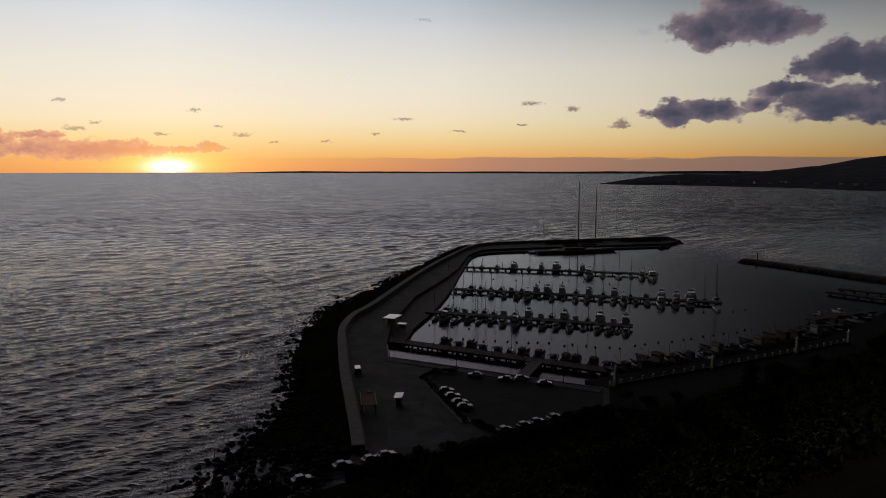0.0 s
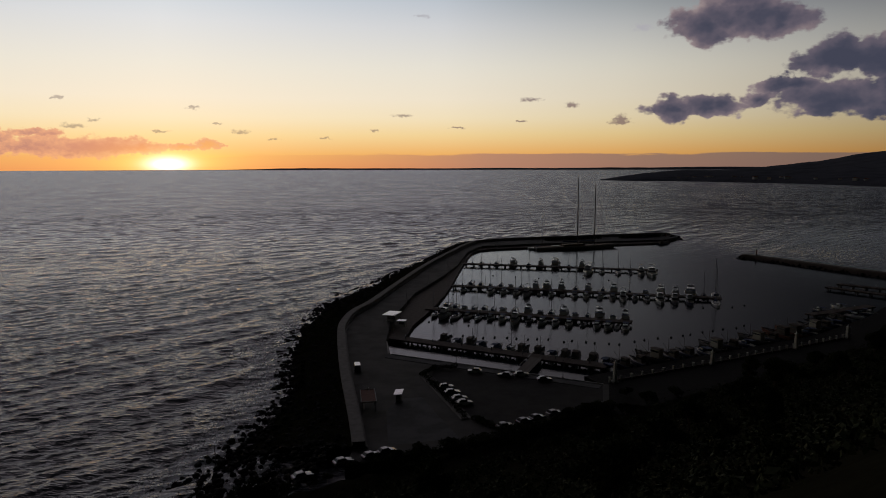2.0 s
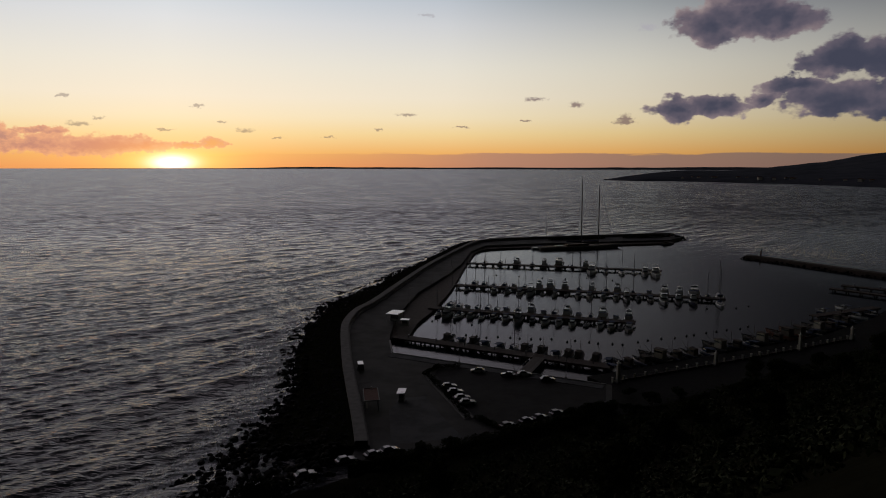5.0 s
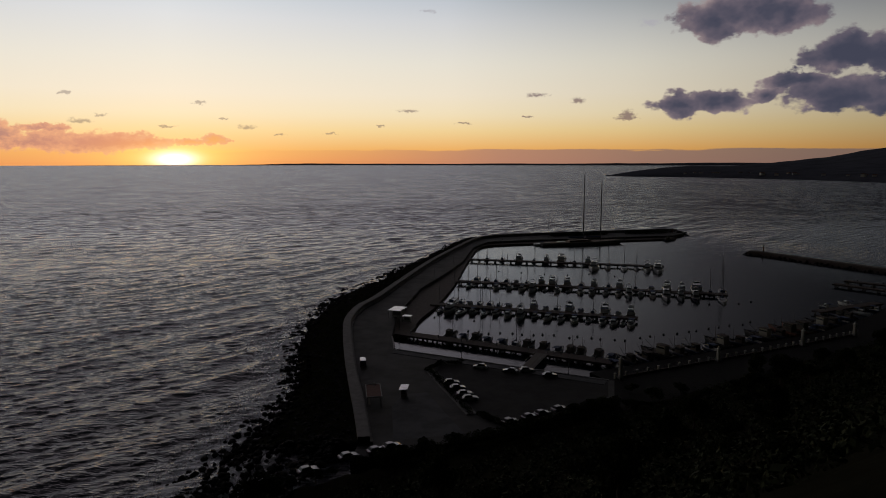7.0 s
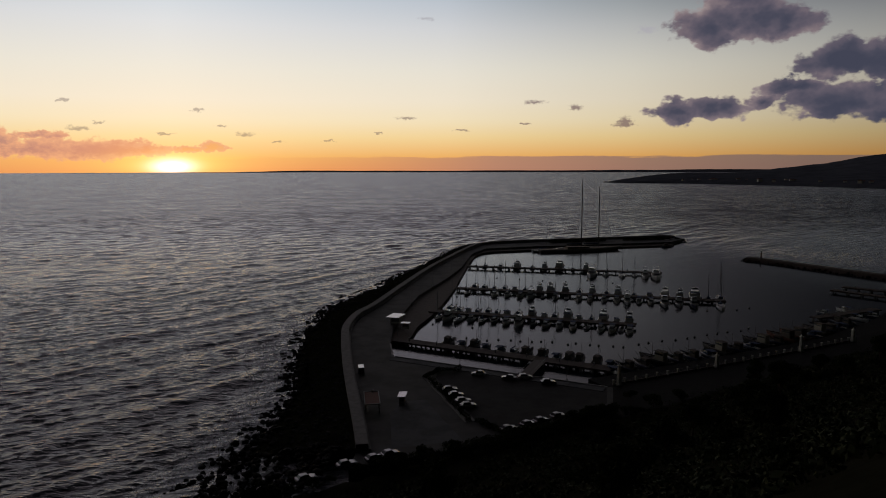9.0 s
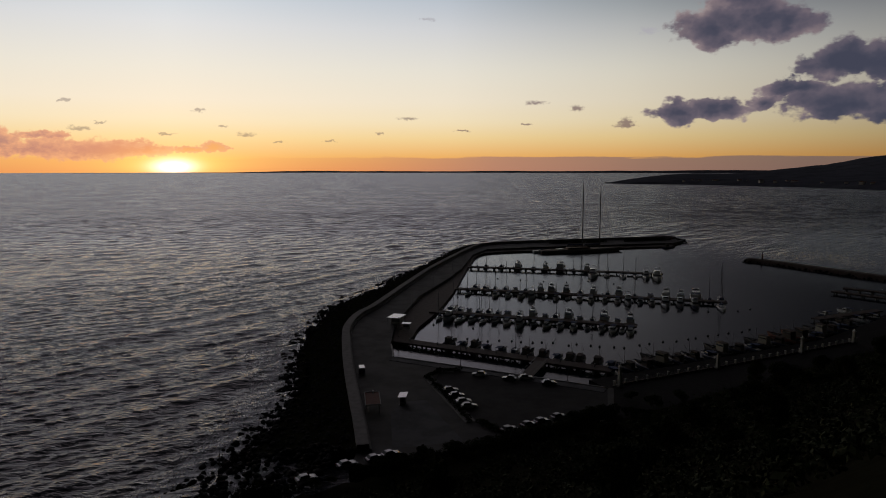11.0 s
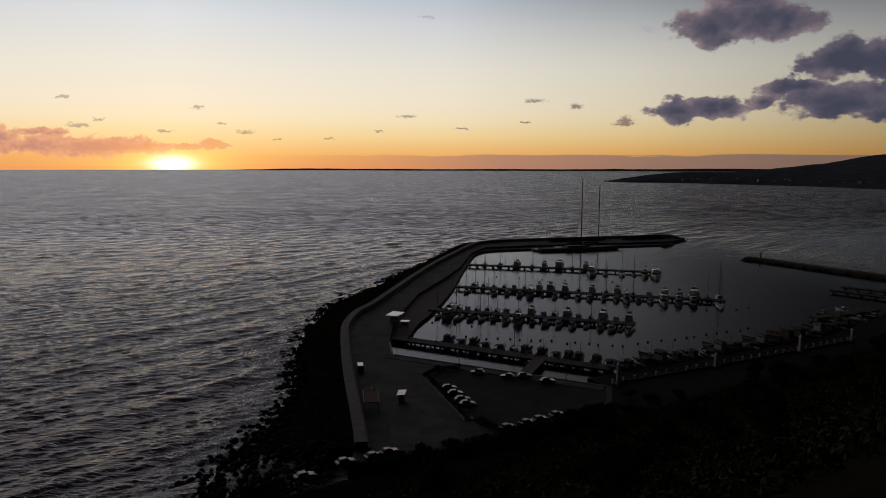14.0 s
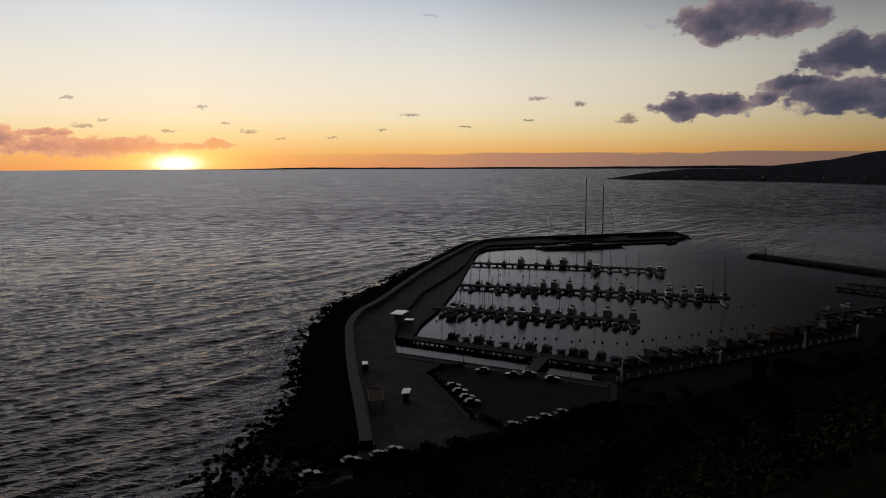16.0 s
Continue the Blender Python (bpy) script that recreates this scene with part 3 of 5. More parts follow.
BARK = surface("rough_bark", (0.06, 0.045, 0.03), 0.95, 0, 0.4, 0.3, 0.8, 0.06)
LEAF = surface("dull_green_leaves", (0.032, 0.042, 0.017), 0.75, 0, 0.4, 0.8, 0.2, 0.1, spread=0.35, spec=0.04)
LAMP_RED = surface("red_lamp_glass", (0.25, 0.02, 0.015), 0.2, 0, 0.1, 0.2, 0.0, 0.05)
LAMP_CLEAR = surface("clear_lamp_glass", (0.55, 0.55, 0.52), 0.1, 0, 0.1, 0.2, 0.0, 0.05)
BUOY = surface("black_mooring_buoy", (0.025, 0.022, 0.02), 0.6, 0, 0.2, 0.2, 0.1, 0.05)


# ---- boats: bow along +x, the waterline at z = 0 ----
def hull_mesh(L, B, H, fine=2.2, stern=0.85, draft=0.45):
    bm = bmesh.new()
    rows = []
    K = 12
    for i in range(K + 1):
        t = i / K
        w = B / 2 * (stern + (1 - stern) * min(1, t / 0.4)) * (1 - max(0, (t - 0.42) / 0.58) ** fine)
        w = max(w, 0.02)
        x = -L / 2 + L * t
        sheer = H * (0.82 + 0.32 * t * t)
        rake = 0.10 * L * max(0, t - 0.6) / 0.4
        row = [(x - rake, 0, -draft), (x - rake * 0.6, -w * 0.72, 0.02), (x - rake * 0.3, -w * 0.93, sheer * 0.55), (x, -w, sheer), (x, -w * 0.94, sheer + 0.02)]
        row = row + [(a, -b, c) for a, b, c in row[:0:-1]]
        rows.append([bm.verts.new(p) for p in row])
    for a, b in zip(rows, rows[1:]):
        for j in range(len(a)):
            k = (j + 1) % len(a)
            if j != 4:
                bm.faces.new((a[j], a[k], b[k], b[j]))
    bm.faces.new(rows[0])
    bmesh.ops.recalc_face_normals(bm, faces=bm.faces)
    for f in bm.faces:
        f.smooth = len(f.verts) == 4
    return bm


def deck_mesh(L, B, H, fine=2.2, stern=0.85, drop=0.12):
    bm = bmesh.new()
    rows = []
    for i in range(13):
        t = i / 12
        w = max(B / 2 * (stern + (1 - stern) * min(1, t / 0.4)) * (1 - max(0, (t - 0.42) / 0.58) ** fine) * 0.95, 0.015)
        x, z = -L / 2 + L * t, H * (0.82 + 0.32 * t * t) - drop
        rows.append([bm.verts.new(p) for p in ((x, -w, z), (x, 0, z + 0.04), (x, w, z))])
    for a, b in zip(rows, rows[1:]):
        for j in (0, 1):
            bm.faces.new((a[j], b[j], b[j + 1], a[j + 1]))
    return bm


def house(bm, x0, x1, w0, w1, z0, z1, rake_f=0.5, rake_b=0.1, inset=0.86):
    """A cabin block: narrower at the top, raked in front."""
    lo = [(x0, -w0), (x1, -w1), (x1, w1), (x0, w0)]
    hi = [(x0 + rake_b, -w0 * inset), (x1 - rake_f, -w1 * inset), (x1 - rake_f, w1 * inset), (x0 + rake_b, w0 * inset)]
    a = [bm.verts.new((x, y, z0)) for x, y in lo]
    b = [bm.verts.new((x, y, z1)) for x, y in hi]
    fs = [bm.faces.new(b)]
    for i in range(4):
        j = (i + 1) % 4
        fs.append(bm.faces.new((a[i], a[j], b[j], b[i])))
    bmesh.ops.bevel(bm, geom=list({e for f in fs for e in f.edges if not (e.verts[0] in a and e.verts[1] in a)}), offset=0.07, segments=2, affect="EDGES")
    return bm


def rail_mesh(L, B, H, from_t, height=0.6, fine=2.2, stern=0.85, count=7):
    bm = bmesh.new()
    for side in (-1, 1):
        last = None
        for i in range(count):
            t = from_t + (1 - from_t) * i / (count - 1) * 0.98
            w = B / 2 * (stern + (1 - stern) * min(1, t / 0.4)) * (1 - max(0, (t - 0.42) / 0.58) ** fine) * 0.93
            p = Vector((-L / 2 + L * t, side * w, H * (0.82 + 0.32 * t * t)))
            q = p + Vector((0, 0, height))
            rod(bm, p, q, 0.022, sides=5)
            if last is not None:
                rod(bm, last, q, 0.025, sides=5)
            last = q
    return bm


def motor_yacht(L=13.0, hull_mat=None, fly=True, label="white flybridge motor yacht moored at a pier"):
    B, H = L * 0.31, L * 0.115 + 0.25
    top = empty("motor_yacht", label, "motor yacht", "moored boats")
    hull = part("hull", hull_mesh(L, B, H, 2.4), hull_mat or WHITE, top)
    for s in (-1, 1):
        for i in range(3):
            x = -L * 0.22 + i * L * 0.12
            part("porthole", box(bmesh.new(), x, x + L * 0.07, s * B * 0.478 - 0.04, s * B * 0.478 + 0.04, H * 0.55, H * 0.7, 0.02), GLASS, hull)
    part("deck", deck_mesh(L, B, H, 2.4), TEAK, top)
    z = H * 0.84
    cabin = part("cabin", house(bmesh.new(), -L * 0.3, L * 0.24, B * 0.40, B * 0.33, z, z + 1.75, L * 0.13, 0.1), WHITE, top)
    part("window", house(bmesh.new(), -L * 0.27, L * 0.225, B * 0.405, B * 0.335, z + 0.75, z + 1.4, L * 0.09, 0.1, 0.94), GLASS, cabin, "dark wrap-round window band")
    if fly:
        f = part("flybridge", house(bmesh.new(), -L * 0.32, L * 0.06, B * 0.37, B * 0.30, z + 1.8, z + 2.45, L * 0.05, 0.0, 0.95), WHITE, top)
        part("windscreen", house(bmesh.new(), L * -0.02, L * 0.04, B * 0.27, B * 0.25, z + 2.47, z + 2.9, 0.25, 0.3, 0.9), GLASS, f)
        bm = bmesh.new()
        for s in (-1, 1):
            rod(bm, (-L * 0.22, s * B * 0.35, z + 2.4), (-L * 0.27, s * B * 0.28, z + 3.9), 0.08)
        box(bm, -L * 0.3, -L * 0.24, -B * 0.3, B * 0.3, z + 3.85, z + 4.0, 0.03)
        arch = part("radar_arch", bm, WHITE, top)
        part("radome", rod(bmesh.new(), (-L * 0.27, 0, z + 4.0), (-L * 0.27, 0, z + 4.3), 0.3, 0.22, 12), WHITE, arch)
        part("antenna", rod(bmesh.new(), (-L * 0.26, B * 0.25, z + 4.0), (-L * 0.31, B * 0.27, z + 6.4), 0.025, 0.01, 5), ALLOY, arch)
        part("awning", box(bmesh.new(), -L * 0.46, -L * 0.24, -B * 0.38, B * 0.38, z + 1.95, z + 2.03, 0.02), BLUE, top, "blue canvas awning over the cockpit")
    part("bow_rail", rail_mesh(L, B, H, 0.55, 0.65, 2.4), STEEL, top)
    part("bathing_platform", box(bmesh.new(), -L / 2 - 0.8, -L / 2, -B * 0.38, B * 0.38, 0.25, 0.35, 0.03), TEAK, top)
    for s in (-1, 1):
        part("fender", rod(bmesh.new(), (-L * 0.1, s * (B / 2 + 0.12), 0.25), (-L * 0.1, s * (B / 2 + 0.12), 0.85), 0.13, 0.13, 8), RUBBER, top)
    return top


def cabin_cruiser(L=8.0, hull_mat=None, label="small white cabin cruiser moored at a pier", cabin_mat=None):
    B, H = L * 0.34, L * 0.11 + 0.2
    top = empty("cabin_cruiser", label, "motorboat", "moored boats")
    part("hull", hull_mesh(L, B, H, 2.2), hull_mat or WHITE, top)
    part("deck", deck_mesh(L, B, H), CREAM, top)
    z = H * 0.84
    cabin = part("cabin", house(bmesh.new(), -L * 0.12, L * 0.22, B * 0.36, B * 0.28, z, z + 1.35, L * 0.14, 0.05), cabin_mat or WHITE, top)
    part("window", house(bmesh.new(), -L * 0.10, L * 0.19, B * 0.365, B * 0.285, z + 0.6, z + 1.1, L * 0.1, 0.05, 0.93), GLASS, cabin)
    part("sunshade", box(bmesh.new(), -L * 0.4, -L * 0.08, -B * 0.36, B * 0.36, z + 1.5, z + 1.57, 0.02), BLUE, top, "dark canvas sunshade")
    for s in (-1, 1):
        part("post", rod(bmesh.new(), (-L * 0.38, s * B * 0.34, z), (-L * 0.36, s * B * 0.34, z + 1.52), 0.025, sides=6), STEEL, top)
    part("bow_rail", rail_mesh(L, B, H, 0.6, 0.5), STEEL, top)
    bm = box(bmesh.new(), -L / 2 - 0.45, -L / 2 - 0.02, -0.2, 0.2, 0.55, 1.15, 0.08)
    motor = part("outboard_motor", bm, RUBBER, top)
    part("shaft", box(bmesh.new(), -L / 2 - 0.35, -L / 2 - 0.15, -0.07, 0.07, -0.4, 0.56), RUBBER, motor)
    return top


def open_boat(L=5.8, label="open inflatable boat with grey tubes moored at a pier"):
    B = L * 0.38
    top = empty("inflatable_boat", label, "dinghy", "moored boats")
    bm = bmesh.new()
    path = [(-L / 2, -B / 2 + 0.25)] + [(L * 0.12, -B / 2 + 0.25)] + [(L * 0.12 + L * 0.36 * math.sin(a), -(B / 2 - 0.25) * math.cos(a)) for a in np.linspace(0.25, math.pi - 0.25, 9)] + [(L * 0.12, B / 2 - 0.25), (-L / 2, B / 2 - 0.25)]
    rings = []
    for i, (x, y) in enumerate(path):
        a, b = path[max(0, i - 1)], path[min(len(path) - 1, i + 1)]
        t = Vector((b[0] - a[0], b[1] - a[1], 0)).normalized()
        nn = Vector((t.y, -t.x, 0))
        up = 0.35 + 0.25 * max(0, (x / (L / 2))) ** 2
        rings.append([bm.verts.new(Vector((x, y, up)) + nn * 0.25 * math.cos(q) + Vector((0, 0, 0.25 * math.sin(q)))) for q in np.linspace(0, 2 * math.pi, 9)[:-1]])
    for a, b in zip(rings, rings[1:]):
        for j in range(8):
            bm.faces.new((a[j], a[(j + 1) % 8], b[(j + 1) % 8], b[j])).smooth = True
    bm.faces.new(rings[0])
    bm.faces.new(rings[-1])
    bmesh.ops.recalc_face_normals(bm, faces=bm.faces)
    part("tube", bm, GREY_TUBE, top)
    part("hull", hull_mesh(L * 0.94, B * 0.7, 0.35, 2.0, 0.95, 0.3), WHITE, top)
    part("floor", deck_mesh(L * 0.93, B * 0.7, 0.4, 2.0, 0.95), CREAM, top)
    con = part("console", house(bmesh.new(), -0.6, 0.35, 0.35, 0.3, 0.25, 1.15, 0.25, 0.1), WHITE, top)
    part("windscreen", box(bmesh.new(), 0.05, 0.1, -0.3, 0.3, 1.13, 1.5), GLASS, con)
    part("seat", box(bmesh.new(), -1.5, -0.9, -0.45, 0.45, 0.25, 0.85, 0.06), CREAM, top)
    part("outboard_motor", box(bmesh.new(), -L / 2 - 0.3, -L / 2 + 0.1, -0.2, 0.2, 0.3, 1.2, 0.08), RUBBER, top)
    return top


def sailboat(L=11.0, mast=14.0, hull_mat=None, label="white sailing yacht with bare mast and furled sail"):
    B, H = L * 0.30, L * 0.10
    top = empty("sailing_boat", label, "sailboat", "moored boats")
    part("hull", hull_mesh(L, B, H, 1.9, 0.75, 0.5), hull_mat or WHITE, top)
    part("deck", deck_mesh(L, B, H, 1.9, 0.75, 0.05), CREAM, top)
    z = H * 0.88
    cabin = part("cabin", house(bmesh.new(), -L * 0.12, L * 0.22, B * 0.30, B * 0.22, z, z + 0.55, L * 0.06, 0.1), WHITE, top)
    part("window", house(bmesh.new(), -L * 0.10, L * 0.17, B * 0.303, B * 0.235, z + 0.2, z + 0.42, L * 0.03, 0.1, 0.95), GLASS, cabin)
    m = part("mast", rod(bmesh.new(), (L * 0.08, 0, z), (L * 0.08, 0, z + mast), 0.11, 0.075, 8), ALLOY, top)
    for f in (0.45, 0.72):
        part("spreader", rod(bmesh.new(), (L * 0.08, -0.9, z + mast * f), (L * 0.08, 0.9, z + mast * f), 0.035, sides=5), ALLOY, m)
    part("boom", rod(bmesh.new(), (L * 0.07, 0, z + 1.3), (-L * 0.34, 0, z + 1.4), 0.07, sides=8), ALLOY, top)
    part("furled_sail", rod(bmesh.new(), (L * 0.06, 0, z + 1.5), (-L * 0.33, 0, z + 1.55), 0.2, 0.11, 8), BLUE, top, "furled mainsail under blue cover")
    bm = bmesh.new()
    for p in ((L * 0.49, 0), (-L * 0.48, 0), (L * 0.06, -B * 0.46), (L * 0.06, B * 0.46)):
        rod(bm, (p[0], p[1], H), (L * 0.08, 0, z + mast * 0.98), 0.014, sides=4)
    part("stay", bm, STEEL, top)
    part("rail", rail_mesh(L, B, H, 0.08, 0.6, 1.9, 0.75, 9), STEEL, top)
    part("sprayhood", house(bmesh.new(), -L * 0.2, -L * 0.08, B * 0.27, B * 0.25, z, z + 1.05, 0.5, 0.0, 0.85), BLUE, top)
    return top


def fishing_boat(L=10.0, label="wooden fishing boat with wheelhouse and short mast", paint=None, house_mat=None, tall=2.1):
    B, H = L * 0.34, L * 0.13
    top = empty("fishing_boat", label, "fishing boat", "moored boats")
    part("hull", hull_mesh(L, B, H, 1.8, 0.8, 0.5), paint or NAVY, top)
    part("deck", deck_mesh(L, B, H, 1.8, 0.8, 0.3), TIMBER, top)
    z0, z1 = H * 0.7, H * 0.7 + tall
    w = part("wheelhouse", house(bmesh.new(), -L * 0.28, -L * 0.02, B * 0.27, B * 0.25, z0, z1, 0.15, 0.1, 0.95), house_mat or TIMBER, top)
    part("window", house(bmesh.new(), -L * 0.27, -L * 0.01, B * 0.272, B * 0.252, z1 - 1.0, z1 - 0.4, 0.08, 0.1, 0.97), GLASS, w)
    part("roof", box(bmesh.new(), -L * 0.3, 0.0, -B * 0.29, B * 0.29, z1, z1 + 0.1, 0.03), PAVING, w)
    part("radar_bracket", rod(bmesh.new(), (-L * 0.2, 0, z1 + 0.08), (-L * 0.2, 0, z1 + 1.1), 0.05, 0.04, 6), STEEL, w)
    part("net_heap", house(bmesh.new(), L * 0.12, L * 0.3, B * 0.2, B * 0.13, H * 0.62, H * 0.62 + 0.7, 0.3, 0.25, 0.6), RUBBER, top)
    part("mast", rod(bmesh.new(), (L * 0.1, 0, H * 0.7), (L * 0.1, 0, H * 0.7 + 5.0), 0.08, 0.05), TIMBER, top)
    part("derrick", rod(bmesh.new(), (L * 0.1, 0, H * 0.7 + 0.9), (L * 0.36, 0, H * 0.7 + 3.2), 0.05, 0.04), TIMBER, top)
    part("net_drum", rod(bmesh.new(), (-L * 0.4, -0.6, H * 0.95), (-L * 0.4, 0.6, H * 0.95), 0.4, 0.4, 12), RUBBER, top)
    part("gunwale", rail_mesh(L, B, H, 0.02, 0.25, 1.8, 0.8, 12), TIMBER, top)
    return top


FLEET = {
    "M": motor_yacht(), "m": motor_yacht(11.0, None, True, "mid-sized white motor yacht with flybridge, moored"),
    "n": motor_yacht(12.0, NAVY, True, "navy-hulled motor yacht with white cabin, moored"),
    "B": motor_yacht(17.0, None, True, "large white flybridge motor yacht moored at a pier"),
    "c": cabin_cruiser(), "C": cabin_cruiser(9.0, CREAM, "cream cabin cruiser with canvas sunshade, moored"),
    "d": cabin_cruiser(7.0, NAVY, "small dark-hulled cabin boat moored at a pier"),
    "o": open_boat(), "s": sailboat(), "S": sailboat(13.0, 17.0, None, "tall-masted white sailing yacht moored at a pier"),
    "t": sailboat(9.0, 11.0, NAVY, "small navy sailing boat with bare mast"), "f": fishing_boat(),
    "r": fishing_boat(14.0, "rust-red trawler with high wheelhouse at the quay", BRICK_RED, TIMBER, 2.9),
    "F": fishing_boat(13.0, "dark trawler with pale wheelhouse at the quay", RUBBER, CREAM, 2.8),
    "k": cabin_cruiser(8.0, NAVY, "dark cabin boat with covered cabin at the pier", BLUE),
}
USED = set()
rnd = random.Random(7)


def moor(kind, x, y, heading):
    """Puts a boat of the fleet on the water; the heading is that of its bow, degrees from +x."""
    m = pose(x, y, rnd.uniform(-0.04, 0.05), rnd.uniform(-1.5, 1.5), rnd.uniform(-0.8, 0.8), heading + rnd.uniform(-4, 4))
    if kind in USED:
        return copy_thing(FLEET[kind], m)
    USED.add(kind)
    FLEET[kind].matrix_basis = m
    return FLEET[kind]


LENGTH = {"M": 13, "m": 11, "n": 12, "B": 17, "c": 8, "C": 9, "d": 7, "o": 5.8, "s": 11, "S": 13, "t": 9, "f": 10, "r": 14, "F": 13, "k": 8}


# ---- piers on piles, with boats on both sides ----
def pier(a, b, width, far, near, n_pile):
    a, b = Vector(a), Vector(b)
    run = (b - a)
    L = run.length
    ang = math.degrees(math.atan2(run.y, run.x))
    top = empty("pier", "concrete pier on piles over still harbour water", "pier", kind="structure", m=pose(a.x, a.y, 0, 0, 0, ang))
    seg = L / round(L / 6.0)
    me = None
    for i in range(round(L / 6.0)):
        if me is None:
            p = part("panel", box(bmesh.new(), 0, seg - 0.05, -width / 2, width / 2, 1.45, 1.75, 0.04), PAVING, top)
            me = p.data
        else:
            p = new("panel", me)
            p.parent = top
        p.matrix_basis = pose(i * seg, 0, 0)
    for s in (-1, 1):
        part("edge_beam", box(bmesh.new(), 0, L, s * (width / 2 - 0.2) - 0.2, s * (width / 2 - 0.2) + 0.2, 1.12, 1.45), PAVING, top)
    pile = None
    for i in range(n_pile):
        for s in (-1, 1):
            if pile is None:
                p = part("pile", rod(bmesh.new(), (0, 0, -4), (0, 0, 1.4), 0.35, 0.35, 10), CONCRETE, top)
                pile = p.data
            else:
                p = new("pile", pile)
                p.parent = top
            p.matrix_basis = pose(1.5 + (L - 3) * i / (n_pile - 1), s * (width / 2 - 0.55), 0)
    for i in range(int(L / 11)):
        ped = empty("service_pedestal", "slim grey power pedestal standing on the pier", "pedestal", "pier pedestals", m=pose(*(a + run * ((i + 0.5) * 11 / L)), 1.755, 0, 0, ang))
        ped.location.x, ped.location.y = (a + run * ((i + 0.5) * 11 / L)).x, (a + run * ((i + 0.5) * 11 / L)).y
        part("body", box(bmesh.new(), -0.15, 0.15, -0.12, 0.12, 0, 1.05, 0.03), STEEL, ped)
        part("cap", box(bmesh.new(), -0.19, 0.19, -0.16, 0.16, 1.05, 1.15, 0.03), WHITE, ped)
    nrm = Vector((-run.y, run.x)).normalized()
    for side, items in ((1, far), (-1, near)):
        for kind, x in items:
            f = (x - a.x) / run.x
            half = LENGTH[kind] / 2
            at = a + run * f + nrm * side * (width / 2 + 0.9 + half)
            moor(kind, at.x, at.y, ang + (90 if side > 0 else -90))
    return top


def row(text, xs):
    return list(zip(text, xs))


pier((12.8, 413), (121.5, 384.5), 4.5, row("tsMtmBtn", (22, 31, 41, 50, 57, 65.5, 73, 80.5)), row("BsStMB", (84.5, 92, 100.5, 107, 112.5, 118)), 24)
pier((4.5, 340), (125.5, 305), 4.5, row("SstsctmMnsmsntCMmBtS", (12, 17, 22, 27, 32, 37, 44, 49, 56, 62.5, 68.5, 75, 80, 87, 94, 100.5, 107, 113.5, 119, 124)),
     row("tCcCmocoCCcCmcCMmnS", (12, 25, 31, 37, 42, 47.5, 53, 58, 63.5, 68.5, 74.5, 80, 84.5, 89.5, 94.5, 100, 106, 112, 122.5)), 30)
pier((-7, 287), (73, 260), 4.5, row("SsctstCsmcsnctMcm", (-1, 3, 7, 11, 15, 19, 23, 27.5, 33, 38, 42, 47, 51.5, 56, 60.5, 65.5, 70)), row("tmsctdCmdCcCocCoC", (-1, 3, 7.5, 12, 16.5, 21, 26, 31, 36, 41, 46, 51, 56, 61, 65, 68, 71)), 24)
pier((-18, 239.0), (50, 202.8), 5.0, row("fkfkktffkfffk", (-3, 2, 6, 10, 15, 19, 23, 28, 32.5, 36, 39, 44, 48)), [], 20)


# ---- gangway from the apron to the near pier ----
def gangway():
    top = empty("gangway", "dark timber gangway between apron and pier", "gangway", kind="structure")
    a, b = Vector((22.5, 193.5, 2.5)), Vector((29.5, 211.6, 1.8))
    d = (b - a).normalized()
    side = Vector((-d.y, d.x, 0)).normalized()
    for i in range(40):
        p = a + (b - a) * (i + 0.5) / 40
        bm = box(bmesh.new(), -0.2, 0.2, -1.9, 1.9, -0.06, 0.0)
        o = part("plank", bm, TIMBER, top)
        o.matrix_basis = pose(p.x, p.y, p.z + 0.06, 0, 0, math.degrees(math.atan2(d.y, d.x)))
    for s in (-1.8, 1.8):
        bm = bmesh.new()
        for i in range(7):
            p = a + (b - a) * i / 6 + side * s
            rod(bm, p, p + Vector((0, 0, 1.0)), 0.04, sides=6)
        rod(bm, a + side * s + Vector((0, 0, 1)), b + side * s + Vector((0, 0, 1)), 0.04, sides=6)
        part("railing", bm, STEEL, top)


gangway()

# ---- promenade along the hill's foot, with its low quay ----
PROM = [(46, 185), (81, 202), (114, 218.5), (140, 232), (176, 260), (214, 298)]
P_LINE = np.array(PROM, float)
tagged(part("promenade", slab([(40, 160)] + [(150, 190), (330, 260)] + [(300, 330)] + [tuple(p) for p in P_LINE[::-1]], -3, 2.6), BASALT), "dark paved promenade below the hillside", "promenade", kind="structure")
Q_LINE = offset_line(P_LINE, -11.0)
tagged(part("low_quay", slab([tuple(p) for p in offset_line(P_LINE, -0.05)] + [tuple(p) for p in Q_LINE[::-1]], -3, 1.1), BASALT), "low dark stone boat quay under the promenade wall", "quay", kind="structure")


